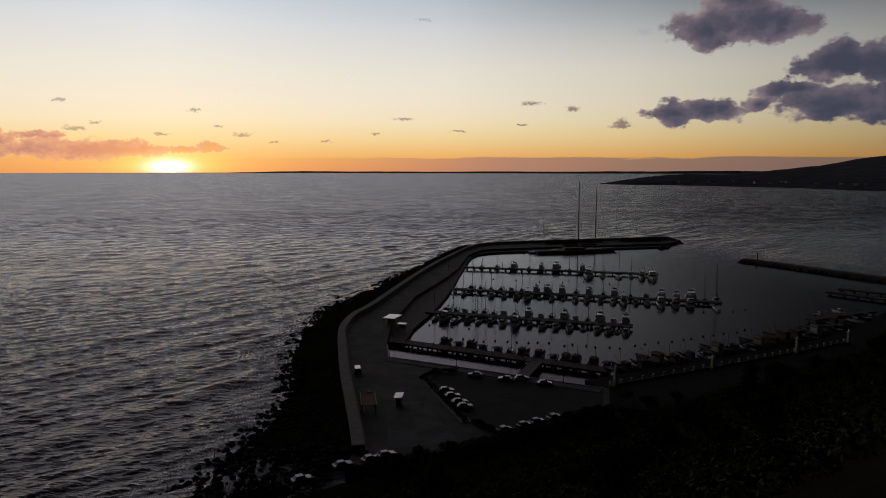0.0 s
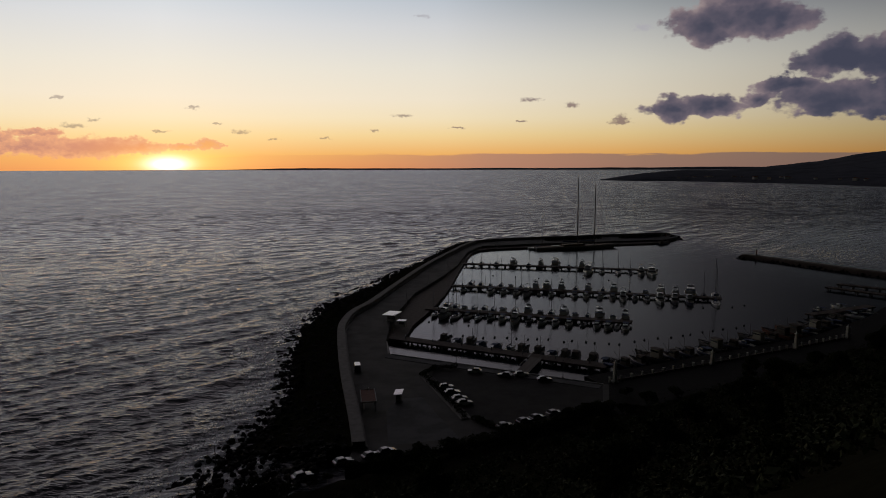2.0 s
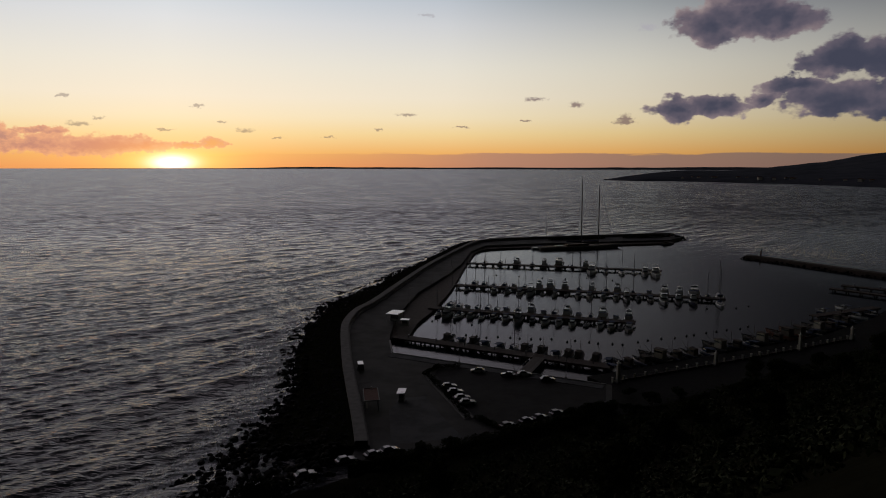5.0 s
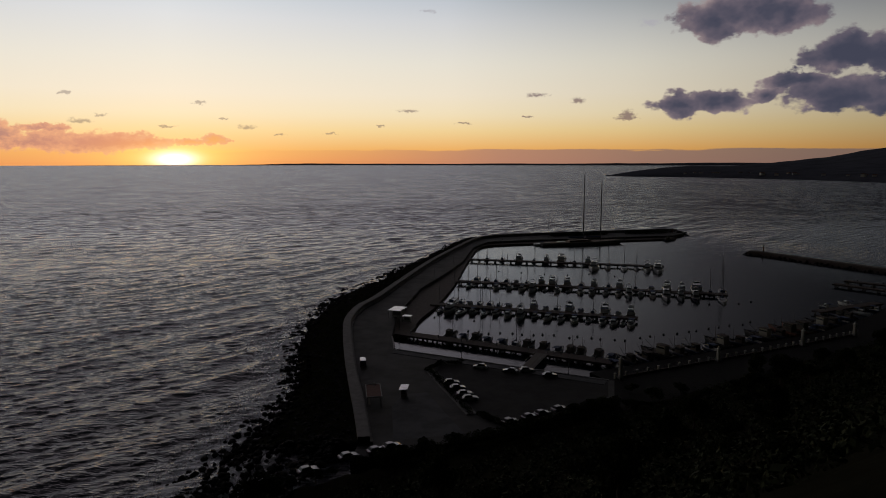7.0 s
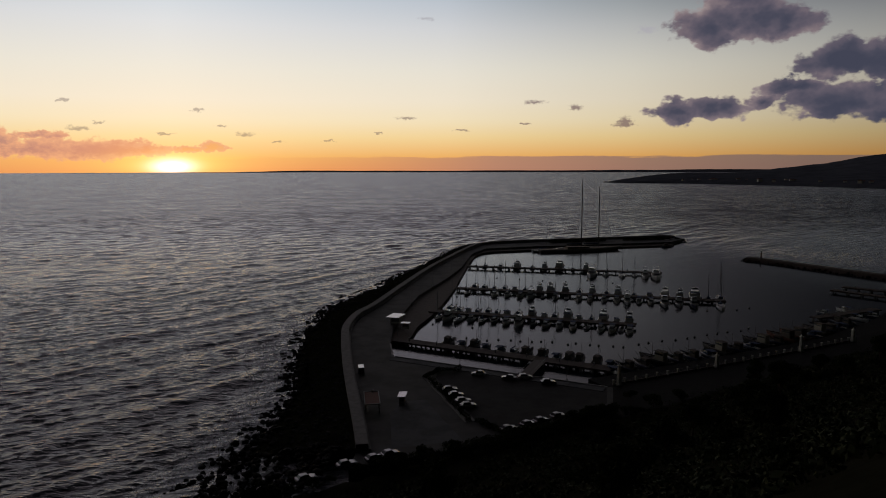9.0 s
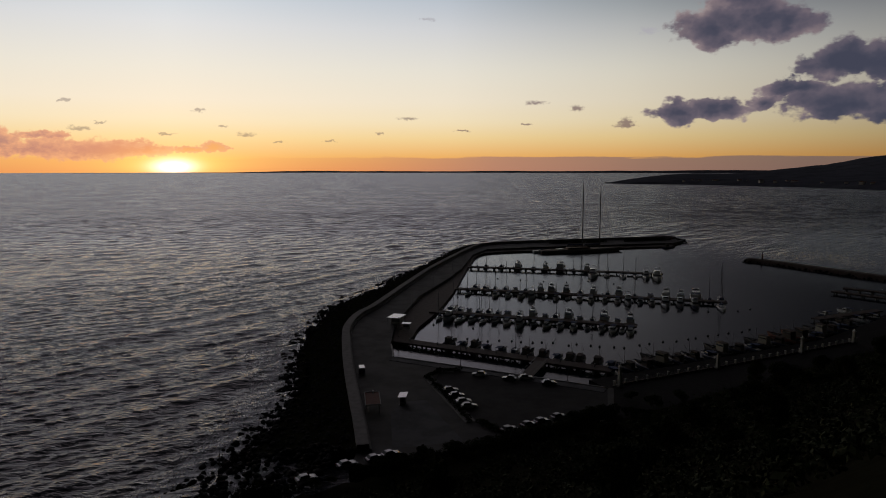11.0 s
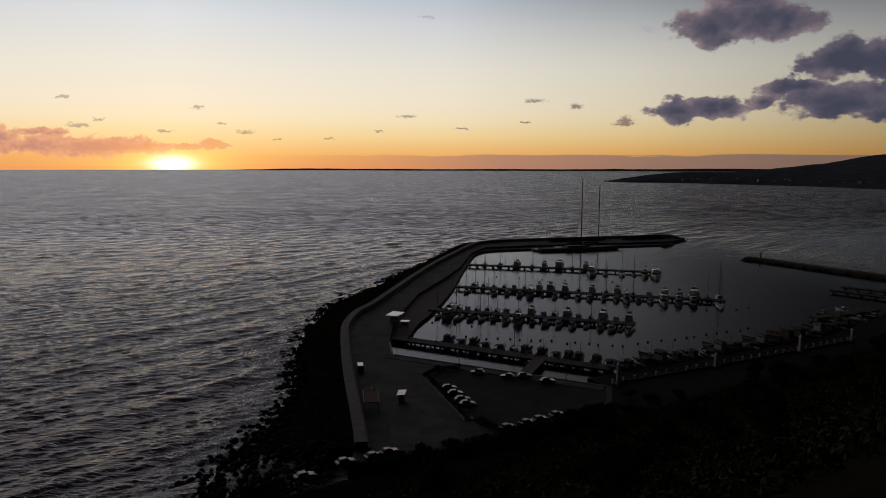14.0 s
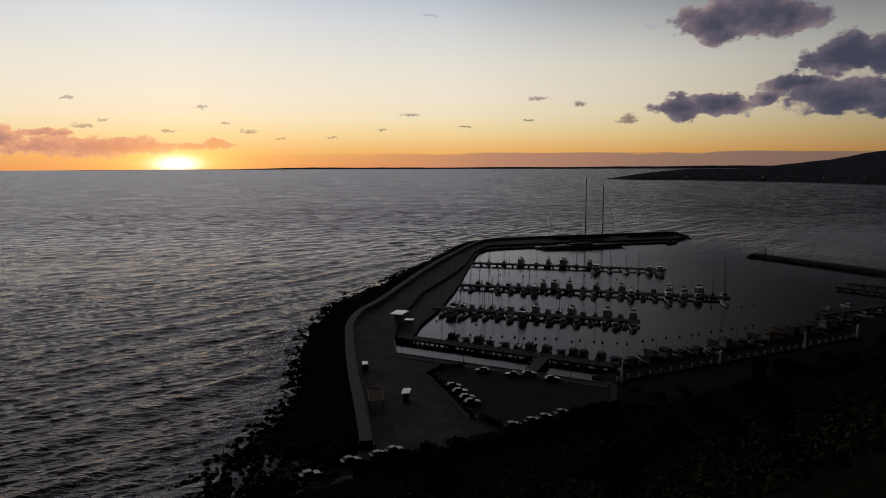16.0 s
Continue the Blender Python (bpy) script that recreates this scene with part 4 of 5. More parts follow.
def balustrade():
    top = empty("balustrade", "pale balustrade with short pillars along the promenade", "balustrade", kind="structure")
    post = None
    line = smooth_line(PROM[:4], 3.55)
    bmw = ribbon([line, line, offset_line(line, 0.35), offset_line(line, 0.35)], [2.5, 3.05, 3.05, 2.5])
    part("low_wall", bmw, PAVING, top)
    for i, (x, y) in enumerate(line):
        if post is None:
            bm = box(bmesh.new(), -0.22, 0.22, -0.22, 0.22, 2.6, 3.95, 0.02)
            box(bm, -0.3, 0.3, -0.3, 0.3, 3.95, 4.1, 0.03)
            box(bm, -0.22, 0.22, -0.22, 0.22, 2.6, 2.8, 0.02)
            o = part("pillar", bm, PLASTER, top)
            post = o.data
        else:
            o = new("pillar", post)
            o.parent = top
        o.matrix_basis = pose(x + 0.1, y - 0.15, 0, 0, 0, 27)
    pts = offset_line(line, 0.17)
    for z in (3.4, 3.75):
        bm = bmesh.new()
        for a, b in zip(pts, pts[1:]):
            rod(bm, (*a, z), (*b, z), 0.035, sides=5)
        part("rail", bm, STEEL, top)


balustrade()


def monument(x, y, h):
    top = empty("gate_pillar", "tall white plastered pillar on the promenade edge", "pillar", "promenade pillars", m=pose(x, y, 2.6, 0, 0, 27))
    bm = box(bmesh.new(), -0.75, 0.75, -0.75, 0.75, 0, 0.5, 0.06)
    part("plinth", bm, PALE_CONCRETE, top)
    bm = bmesh.new()
    house(bm, -0.5, 0.5, 0.5, 0.5, 0.5, h - 0.9, 0.12, 0.12, 0.76)
    part("shaft", bm, PLASTER, top)
    part("capital", box(bmesh.new(), -0.55, 0.55, -0.55, 0.55, h - 0.9, h - 0.65, 0.06), PLASTER, top)
    part("lantern", rod(bmesh.new(), (0, 0, h - 0.65), (0, 0, h), 0.32, 0.1, 8), ROOF_WHITE, top)


for x, y, h in ((47.5, 184.5, 6.4), (80.8, 201.0, 4.6), (114.4, 217.6, 5.8), (138.5, 230.3, 4.8)):
    monument(x, y, h)

quay_boats = "kffFffkFfkFfrrkFfkf"
for i, k in enumerate(quay_boats):
    f = (i + 0.6) / len(quay_boats)
    s = f * 128
    seg = np.concatenate([[0], np.cumsum(np.linalg.norm(np.diff(Q_LINE, axis=0), axis=1))])
    x, y = np.interp(s + 8, seg, Q_LINE[:, 0]), np.interp(s + 8, seg, Q_LINE[:, 1])
    moor(k, x - 0.46 * (LENGTH[k] / 2 + 0.6), y + 0.89 * (LENGTH[k] / 2 + 0.6), 117 + rnd.uniform(-8, 8))


# ---- mooring buoys ----
def buoy_proto():
    bm = bmesh.new()
    bmesh.ops.create_uvsphere(bm, u_segments=10, v_segments=7, radius=0.42)
    for f in bm.faces:
        f.smooth = True
    b = part("float", bm, BUOY, empty("mooring_buoy", "round black mooring buoy floating in the harbour", "buoy", "mooring buoys"))
    part("ring", rod(bmesh.new(), (0, 0, 0.38), (0, 0, 0.62), 0.07, 0.07, 6), STEEL, b.parent)
    return b.parent


BUOY_THING, first = buoy_proto(), True
spots = [(0 + 61 * (i + rnd.uniform(-0.2, 0.2)) / 16, 247 - 13 * i / 16 + rnd.uniform(-1.5, 1.5)) for i in range(17)]
spots += [(-11, 266.8), (-5.5, 268), (3.5, 264.5), (10, 262), (27.5, 259), (42, 257), (63.6, 252.6)]
spots += [(67.4 + 48 * (i + rnd.uniform(-0.2, 0.2)) / 10, 235.7 + 23 * i / 10 + rnd.uniform(-1, 1)) for i in range(11)]
spots += [(8 + 14 * i + rnd.uniform(-4, 4), 322 - 4 * i + rnd.uniform(-3, 3)) for i in range(5)] + [(28 + 12 * i, 378 - 3.2 * i + rnd.uniform(-4, 4)) for i in range(6)]
spots += [(112, 291), (125, 292), (132, 296)]
for x, y in spots:
    m = pose(x, y, 0.12, 0, 0, rnd.uniform(0, 90))
    if first:
        BUOY_THING.matrix_basis, first = m, False
    else:
        copy_thing(BUOY_THING, m)


# ---- the great ketch on the far quay ----
STEEL_GREY = surface("grey_hull_paint", (0.2, 0.195, 0.185), 0.4, 0, 0.15, 2.0, 0.05, 0.2)


def ketch():
    L, B, H = 64.0, 10.5, 2.8
    top = empty("sailing_superyacht", "long dark-hulled two-masted sailing yacht at the far quay", "sailing yacht", m=pose(97, 491.5, 0, 0, 0, 12.5))
    part("hull", hull_mesh(L, B, H, 2.0, 0.7, 1.5), STEEL_GREY, top)
    part("deck", deck_mesh(L, B, H, 2.0, 0.7, 0.02), TEAK, top)
    h = part("deckhouse", house(bmesh.new(), -12, 6, 2.9, 2.4, 2.2, 3.7, 2.0, 0.3), TEAK, top)
    part("window", house(bmesh.new(), -11.7, 5.4, 2.92, 2.42, 2.9, 3.5, 0.9, 0.3, 0.97), GLASS, h)
    part("cockpit", house(bmesh.new(), -20, -14, 2.4, 2.4, 2.1, 2.9, 0.2, 0.2), CREAM, top)
    for x, hgt in ((-0.2, 51.0), (13.0, 46.0)):
        m = part("mast", rod(bmesh.new(), (x, 0, 2.2), (x, 0, hgt), 0.42, 0.24, 10), ALLOY, top)
        for f in (0.25, 0.45, 0.65, 0.82):
            part("spreader", rod(bmesh.new(), (x, -2.6 * (1.2 - f), hgt * f), (x, 2.6 * (1.2 - f), hgt * f), 0.09, sides=5), ALLOY, m)
        part("boom", rod(bmesh.new(), (x - 0.4, 0, 5.0), (x - 11.5, 0, 5.3), 0.25), ALLOY, top)
        part("furled_sail", rod(bmesh.new(), (x - 0.6, 0, 5.5), (x - 11.2, 0, 5.7), 0.5, 0.3), BLUE, top)
        bm = bmesh.new()
        for y in (-B * 0.4, B * 0.4):
            rod(bm, (x - 0.5, y, 2.5), (x, 0, hgt * 0.98), 0.035, sides=4)
        part("shroud", bm, STEEL, top)
    part("stay", rod(bmesh.new(), (26.2, 0, 3.0), (13.0, 0, 45.0), 0.09, sides=4), STEEL, top)
    part("stay", rod(bmesh.new(), (13.2, 0, 40.0), (-0.2, 0, 50.5), 0.03, sides=4), STEEL, top)
    part("rail", rail_mesh(L, B, H, 0.03, 1.0, 2.0, 0.7, 24), STEEL, top)


ketch()
FLEET["T"] = sailboat(18.0, 25.0, None, "large sailing yacht with tall bare mast at the quay")
LENGTH["T"] = 18
moor("T", 70, 489.5, 12)
moor("f", 165, 512, 20)


# ---- lamp posts, kiosks, hut, sheds on the apron ----
def lamp_post(x, y, z, h=7.0, turn=0):
    top = empty("street_lamp", "slim grey street lamp on the harbour road", "street lamp", "harbour lamps", m=pose(x, y, z, 0, 0, turn))
    part("base", box(bmesh.new(), -0.2, 0.2, -0.2, 0.2, 0, 0.25, 0.03), CONCRETE, top)
    part("pole", rod(bmesh.new(), (0, 0, 0.2), (0, 0, h), 0.09, 0.05, 8), STEEL, top)
    arm = part("arm", rod(bmesh.new(), (0, 0, h - 0.05), (1.3, 0, h + 0.2), 0.04, 0.035, 6), STEEL, top)
    part("head", box(bmesh.new(), 1.0, 1.7, -0.13, 0.13, h + 0.14, h + 0.26, 0.03), STEEL, arm)
    return top


LAMP = lamp_post(-17.5, 240, 2.5)
for x, y, a in ((-15.5, 290, 0), (-7, 340, 0), (3, 388, 0), (10, 430, 0), (60, 504, -90), (100, 513, -90), (140, 523, -90), (4, 204.5, 60), (34, 189.5, 60)):
    copy_thing(LAMP, pose(x, y, 2.5, 0, 0, a))


def canopy_kiosk(x, y, w, d, h, turn, label):
    top = empty("kiosk", label, "kiosk", m=pose(x, y, 2.5, 0, 0, turn))
    part("roof", box(bmesh.new(), -w / 2, w / 2, -d / 2, d / 2, h, h + 0.22, 0.05), ROOF_WHITE, top, "flat white roof")
    part("wall", box(bmesh.new(), -w * 0.38, w * 0.38, -d * 0.1, d * 0.4, 0, h, 0.02), PLASTER, top)
    part("shutter", box(bmesh.new(), -w * 0.3, w * 0.3, -d * 0.1 - 0.05, -d * 0.1 - 0.004, 1.0, h - 0.4), STEEL, top)
    part("counter", box(bmesh.new(), -w * 0.32, w * 0.32, -d * 0.1 - 0.4, -d * 0.1 - 0.06, 0.92, 1.0, 0.01), TIMBER, top)
    for sx in (-1, 1):
        part("post", rod(bmesh.new(), (sx * w * 0.45, -d * 0.44, 0), (sx * w * 0.45, -d * 0.44, h), 0.06, sides=8), STEEL, top)


canopy_kiosk(-19.5, 259.5, 5.2, 7.5, 3.0, -18, "open kiosk under a flat white roof on the quay")
canopy_kiosk(-15.3, 251.0, 3.4, 2.6, 2.2, -12, "small low kiosk with pale roof on the quay")


def booth(x, y, turn):
    top = empty("ticket_booth", "small dark booth under a tilted white roof on the apron", "booth", m=pose(x, y, 2.5, 0, 0, turn))
    roof = part("roof", box(bmesh.new(), -1.1, 1.1, -1.75, 1.75, -0.08, 0.08, 0.04), ROOF_WHITE, top, "tilted flat white roof")
    roof.matrix_basis = pose(0, 0, 2.55, 4, -5, 0)
    body = part("wall", box(bmesh.new(), -0.65, 0.65, -0.9, 0.9, 0, 2.4, 0.03), TIMBER, top)
    for s in (-1, 1):
        part("window", box(bmesh.new(), s * 0.65 - 0.02, s * 0.65 + 0.02, -0.7, 0.7, 1.0, 2.0), GLASS, body)
    part("window", box(bmesh.new(), -0.5, 0.5, -0.93, -0.89, 1.0, 2.0), GLASS, body)
    part("base", box(bmesh.new(), -0.9, 0.9, -1.1, 1.1, 0, 0.15, 0.02), CONCRETE, top)


booth(-11.4, 170.6, -6)


def shelter(x, y, w, d, h, turn):
    """An open shelter: a red-brown roof in a pale rim, on six posts."""
    top = empty("open_shelter", "open shelter with red-brown roof in a pale rim", "shelter", m=pose(x, y, 2.5, 0, 0, turn))
    roof = part("roof", box(bmesh.new(), -w / 2, w / 2, -d / 2, d / 2, h, h + 0.1, 0.02), BRICK_RED, top)
    for s in (-1, 1):
        part("rim", box(bmesh.new(), s * (w / 2 + 0.1) - 0.1, s * (w / 2 + 0.1) + 0.1, -d / 2 - 0.2, d / 2 + 0.2, h - 0.08, h + 0.24, 0.02), PALE_CONCRETE, roof)
        part("rim", box(bmesh.new(), -w / 2, w / 2, s * (d / 2 + 0.1) - 0.1, s * (d / 2 + 0.1) + 0.1, h - 0.08, h + 0.24, 0.02), PALE_CONCRETE, roof)
        for f in (-1, 0, 1):
            part("post", rod(bmesh.new(), (s * (w / 2 - 0.15), f * (d / 2 - 0.2), 0), (s * (w / 2 - 0.15), f * (d / 2 - 0.2), h), 0.09, 0.09, 8), STEEL, top)
    part("bench", box(bmesh.new(), -w / 2 + 0.3, -w / 2 + 0.8, -d / 2 + 1.0, d / 2 - 1.0, 0.38, 0.46, 0.02), TIMBER, top)
    part("vent", rod(bmesh.new(), (0.3, d / 2 - 0.8, h + 0.1), (0.3, d / 2 - 0.8, h + 0.9), 0.16, 0.12, 8), ROOF_WHITE, top)


shelter(-18.9, 167.6, 3.5, 9.2, 2.6, 8.5)


def marker_post(x, y):
    top = empty("marker_post", "slim dark marker post standing in the shore stones", "post", m=pose(x, y, -0.3))
    part("pole", rod(bmesh.new(), (0, 0, 0), (0, 0, 5.2), 0.1, 0.07, 8), STEEL, top)
    part("foot", rod(bmesh.new(), (0, 0, 0), (0, 0, 0.7), 0.45, 0.35, 10), CONCRETE, top)


marker_post(-47.9, 138.0)


# ---- cars ----
def car(paint, label, L=4.3, W=1.76, Ht=1.48, name="car"):
    top = empty(name, label, "car", "parked cars")
    bm = bmesh.new()
    side = [(-L / 2, 0.35), (-L / 2 + 0.05, 0.85), (-L * 0.40, 0.95), (L * 0.12, 0.93), (L * 0.36, 0.82), (L / 2 - 0.08, 0.62), (L / 2, 0.36), (L * 0.46, 0.22), (-L * 0.46, 0.22)]
    a = [bm.verts.new((x, -W / 2, z)) for x, z in side]
    b = [bm.verts.new((x, W / 2, z)) for x, z in side]
    fs = [bm.faces.new(a), bm.faces.new(b[::-1])]
    for i in range(len(side)):
        j = (i + 1) % len(side)
        fs.append(bm.faces.new((a[j], a[i], b[i], b[j])))
    bmesh.ops.bevel(bm, geom=list(bm.edges), offset=0.07, segments=2, affect="EDGES")
    bmesh.ops.recalc_face_normals(bm, faces=bm.faces)
    body = part("body", bm, paint, top)
    part("glasshouse", house(bmesh.new(), -L * 0.40, L * 0.19, W * 0.46, W * 0.45, 0.9, Ht - 0.04, L * 0.16, L * 0.10, 0.8), GLASS, top, "dark windscreen and side windows")
    part("roof", house(bmesh.new(), -L * 0.31, L * 0.055, W * 0.385, W * 0.375, Ht - 0.1, Ht, 0.12, 0.1, 0.92), paint, top)
    for x in (-L * 0.3, L * 0.31):
        for s in (-1, 1):
            w = part("wheel", rod(bmesh.new(), (x, s * (W / 2 - 0.2), 0.31), (x, s * (W / 2 + 0.01), 0.31), 0.31, 0.31, 16), RUBBER, top)
            part("rim", rod(bmesh.new(), (x, s * (W / 2 - 0.02), 0.31), (x, s * (W / 2 + 0.025), 0.31), 0.2, 0.18, 10), STEEL, w)
    for s in (-1, 1):
        part("headlight", box(bmesh.new(), L / 2 - 0.2, L / 2 - 0.02, s * W * 0.36 - 0.17, s * W * 0.36 + 0.17, 0.56, 0.7, 0.03), LAMP_CLEAR, top)
        part("tail_light", box(bmesh.new(), -L / 2 - 0.01, -L / 2 + 0.06, s * W * 0.38 - 0.14, s * W * 0.38 + 0.14, 0.68, 0.86, 0.02), LAMP_RED, top)
        part("mirror", box(bmesh.new(), L * 0.1, L * 0.14, s * (W / 2 + 0.08) - 0.09, s * (W / 2 + 0.08) + 0.09, 0.92, 1.05, 0.02), paint, top)
    part("bumper", box(bmesh.new(), L / 2 - 0.06, L / 2 + 0.03, -W * 0.42, W * 0.42, 0.28, 0.5, 0.03), RUBBER, top)
    return top


SILVER = surface("silver_car_paint", (0.25, 0.25, 0.26), 0.42, 0.5, 0.08, 2.0, 0.0, 0.2, coat=0.3)
CAR_WHITE = surface("white_car_paint", (0.4, 0.4, 0.39), 0.4, 0, 0.08, 2.0, 0.0, 0.2, coat=0.3)
CAR_DARK = surface("dark_grey_car_paint", (0.05, 0.05, 0.06), 0.3, 0.3, 0.08, 2.0, 0.0, 0.2, coat=0.6)
cars = {"v": car(SILVER, "silver hatchback parked on the asphalt"), "w": car(CAR_WHITE, "white hatchback parked on the asphalt"), "g": car(CAR_DARK, "dark grey hatchback parked on the asphalt")}
parked = set()
for k, x, y, z, a in (("v", 0.8, 180.6, 2.5, 12), ("g", 2.4, 176.2, 2.5, 14), ("v", 4.2, 171.6, 2.5, 14), ("w", 5.4, 168.2, 2.5, 14), ("w", 9.2, 194.4, 2.5, 170),
                      ("g", 17.6, 190.5, 2.5, 160), ("w", 22.4, 191.3, 2.5, 8), ("g", 28.3, 186.6, 2.5, 8), ("w", 14.2, 152.6, 2.55, 32), ("g", 19.0, 155.4, 2.55, 32),
                      ("v", 26.8, 160.5, 2.55, 32), ("g", 22.3, 157.6, 2.55, 32), ("v", -27.5, 127.6, 2.55, 32), ("v", -20.5, 134.0, 2.55, 32), ("g", -15.0, 136.8, 2.55, 32), ("g", -12.0, 138.9, 2.55, 32)):
    m = pose(x, y, z, 0, 0, a)
    if k in parked:
        copy_thing(cars[k], m)
    else:
        cars[k].matrix_basis = m
        parked.add(k)


def van():
    top = empty("delivery_van", "small dark van with white roof by the sea wall", "van", m=pose(-25.3, 197.5, 2.5, 0, 0, 100))
    part("body", house(bmesh.new(), -2.3, 2.2, 0.9, 0.85, 0.35, 2.0, 0.7, 0.05, 0.93), CAR_DARK, top)
    part("roof", box(bmesh.new(), -2.2, 1.2, -0.82, 0.82, 2.0, 2.12, 0.04), ROOF_WHITE, top)
    part("windscreen", house(bmesh.new(), 1.2, 2.1, 0.86, 0.8, 1.2, 1.85, 0.35, 0.0, 0.95), GLASS, top)
    for x in (-1.4, 1.4):
        for s in (-1, 1):
            part("wheel", rod(bmesh.new(), (x, s * 0.7, 0.33), (x, s * 0.92, 0.33), 0.33, 0.33, 14), RUBBER, top)


van()


# ---- low hedge between the car park and the apron, kerbs ----
def leaf_cloud(count, size, blobs, seed):
    """Small leaf quads scattered through a few uneven blobs (x, y, z, r)."""
    r = np.random.RandomState(seed)
    pick = r.choice(len(blobs), count, p=np.array([b[3] ** 2 for b in blobs]) / sum(b[3] ** 2 for b in blobs))
    c = np.array([b[:3] for b in blobs])[pick]
    rad = np.array([b[3] for b in blobs])[pick]
    d = r.normal(size=(count, 3))
    d /= np.linalg.norm(d, axis=1)[:, None]
    p = c + d * (rad * r.uniform(0.55, 1.08, count))[:, None] * np.array([1, 1, 0.8])
    u = r.normal(size=(count, 3))
    u /= np.linalg.norm(u, axis=1)[:, None]
    v = np.cross(u, d + r.normal(size=(count, 3)) * 0.6)
    v /= np.linalg.norm(v, axis=1)[:, None] + 1e-9
    s = (size * r.uniform(0.6, 1.4, count))[:, None]
    V = np.stack([p - u * s, p + v * s * 0.55, p + u * s, p - v * s * 0.55], 1).reshape(-1, 3)
    return V.tolist(), np.arange(count * 4).reshape(-1, 4).tolist()


def hedge():
    a, b = Vector((-5.6, 192.5)), Vector((5.4, 158.5))
    blobs = []
    for i in range(26):
        p = a + (b - a) * i / 25
        blobs.append((p.x + rnd.uniform(-0.3, 0.3), p.y, 3.0 + rnd.uniform(-0.2, 0.3), rnd.uniform(0.8, 1.1)))
    ob = mesh_object("hedge", *leaf_cloud(3200, 0.16, blobs, 3), LEAF)
    tagged(ob, "dark clipped hedge beside the parked cars", "hedge")
    bm = box(bmesh.new(), -18.2, 18.2, -1.3, 1.3, 2.4, 2.66, 0.03)
    k = part("kerb", bm, CONCRETE)
    k.matrix_basis = pose(-0.1, 175.5, 0, 0, 0, math.degrees(math.atan2(b.y - a.y, b.x - a.x)))
    tagged(k, "concrete kerb round the hedge bed", "kerb", kind="structure")


hedge()


def low_hedge(line, width, height, z, seed, label):
    """A clipped row of leaves along a plan line."""
    r = random.Random(seed)
    blobs, run = [], 0.0
    for (x0, y0), (x1, y1) in zip(line, line[1:]):
        k = max(2, int(math.hypot(x1 - x0, y1 - y0) / (width * 0.55)))
        run += math.hypot(x1 - x0, y1 - y0)
        for i in range(k + 1):
            blobs.append((x0 + (x1 - x0) * i / k + r.uniform(-0.2, 0.2), y0 + (y1 - y0) * i / k, z + height * r.uniform(0.35, 0.6), width * r.uniform(0.45, 0.62)))
    tagged(mesh_object("hedge", *leaf_cloud(int(70 * run * width), 0.2, blobs, seed), LEAF), label, "hedge")


low_hedge([(-6.0, 192.0), (-2.5, 198.0), (3.5, 198.6)], 1.5, 1.5, 2.5, 31, "dark ragged hedge at the car park corner")
low_hedge([(7.5, 157.6), (13.0, 150.6), (19, 153.2)], 1.6, 1.4, 2.5, 32, "dark hedge along the car park's lower edge")
low_hedge([(-13.5, 131.5), (2, 139.5), (20, 149.5), (41, 163.5)], 3.0, 2.6, 2.4, 35, "dark ragged brush at the hill's foot")
low_hedge([(80, 522.5), (100, 527.5), (122, 533)], 4.0, 1.6, 2.5, 33, "long dark planted bed on the breakwater")
low_hedge([(140, 536), (156, 540), (172, 543)], 4.0, 1.6, 2.5, 34, "dark planted bed near the breakwater head")
tagged(part("walkway", slab([(-17.0, 213.2), (-18.2, 210.2), (42.0, 179.6), (43.4, 182.6)], 2.4, 2.62), PATCHED), "pale concrete walkway along the parapet", "walkway", kind="structure")
tagged(part("concrete_patch", slab([(-14.0, 163.5), (-12.0, 143.0), (3.6, 147.0), (-1.0, 160.0), (-5.6, 174.0), (-12.0, 172.5)], 2.4, 2.512), PATCHED), "paler worn concrete patch on the apron", "pavement", kind="structure")
KERB = [((-16.5, 213.9), (44.0, 183.2)), ((-17.2, 215), (-19.2, 229.5))]
for (x0, y0), (x1, y1) in KERB:
    a, b = Vector((x0, y0)), Vector((x1, y1))
    L = (b - a).length
    k = part("parapet", box(bmesh.new(), 0, L, -0.25, 0.25, 2.3, 2.75, 0.04), PALE_CONCRETE)
    k.matrix_basis = pose(x0, y0, 0, 0, 0, math.degrees(math.atan2(b.y - a.y, b.x - a.x)))
    tagged(k, "pale low concrete parapet on the quay edge", "parapet", kind="structure")


# ---- right-hand jetty with beacon, short piers ----
def jetty():
    line = smooth_line([(194, 441), (204, 428), (236, 371), (275, 315)], 4)
    bm = ribbon([offset_line(line, d) for d in (-5.5, -3.2, -2.6, 2.6, 3.2, 5.5)], [-1.5, 1.9, 2.5, 2.5, 1.9, -1.5])
    o = part("jetty", bm, PAVING)
    tagged(o, "dark stone jetty closing the harbour mouth", "jetty", kind="structure")
    return line


JETTY = jetty()


def beacon(x, y, z, h, label):
    top = empty("harbour_beacon", label, "beacon", m=pose(x, y, z))
    part("base", rod(bmesh.new(), (0, 0, 0), (0, 0, 0.6), 0.9, 0.8, 12), CONCRETE, top)
    part("tower", rod(bmesh.new(), (0, 0, 0.6), (0, 0, h - 1.0), 0.45, 0.35, 12), BRICK_RED, top)
    part("gallery", rod(bmesh.new(), (0, 0, h - 1.0), (0, 0, h - 0.85), 0.75, 0.75, 12), STEEL, top)
    part("lantern", rod(bmesh.new(), (0, 0, h - 0.85), (0, 0, h), 0.35, 0.2, 10), GLASS, top)


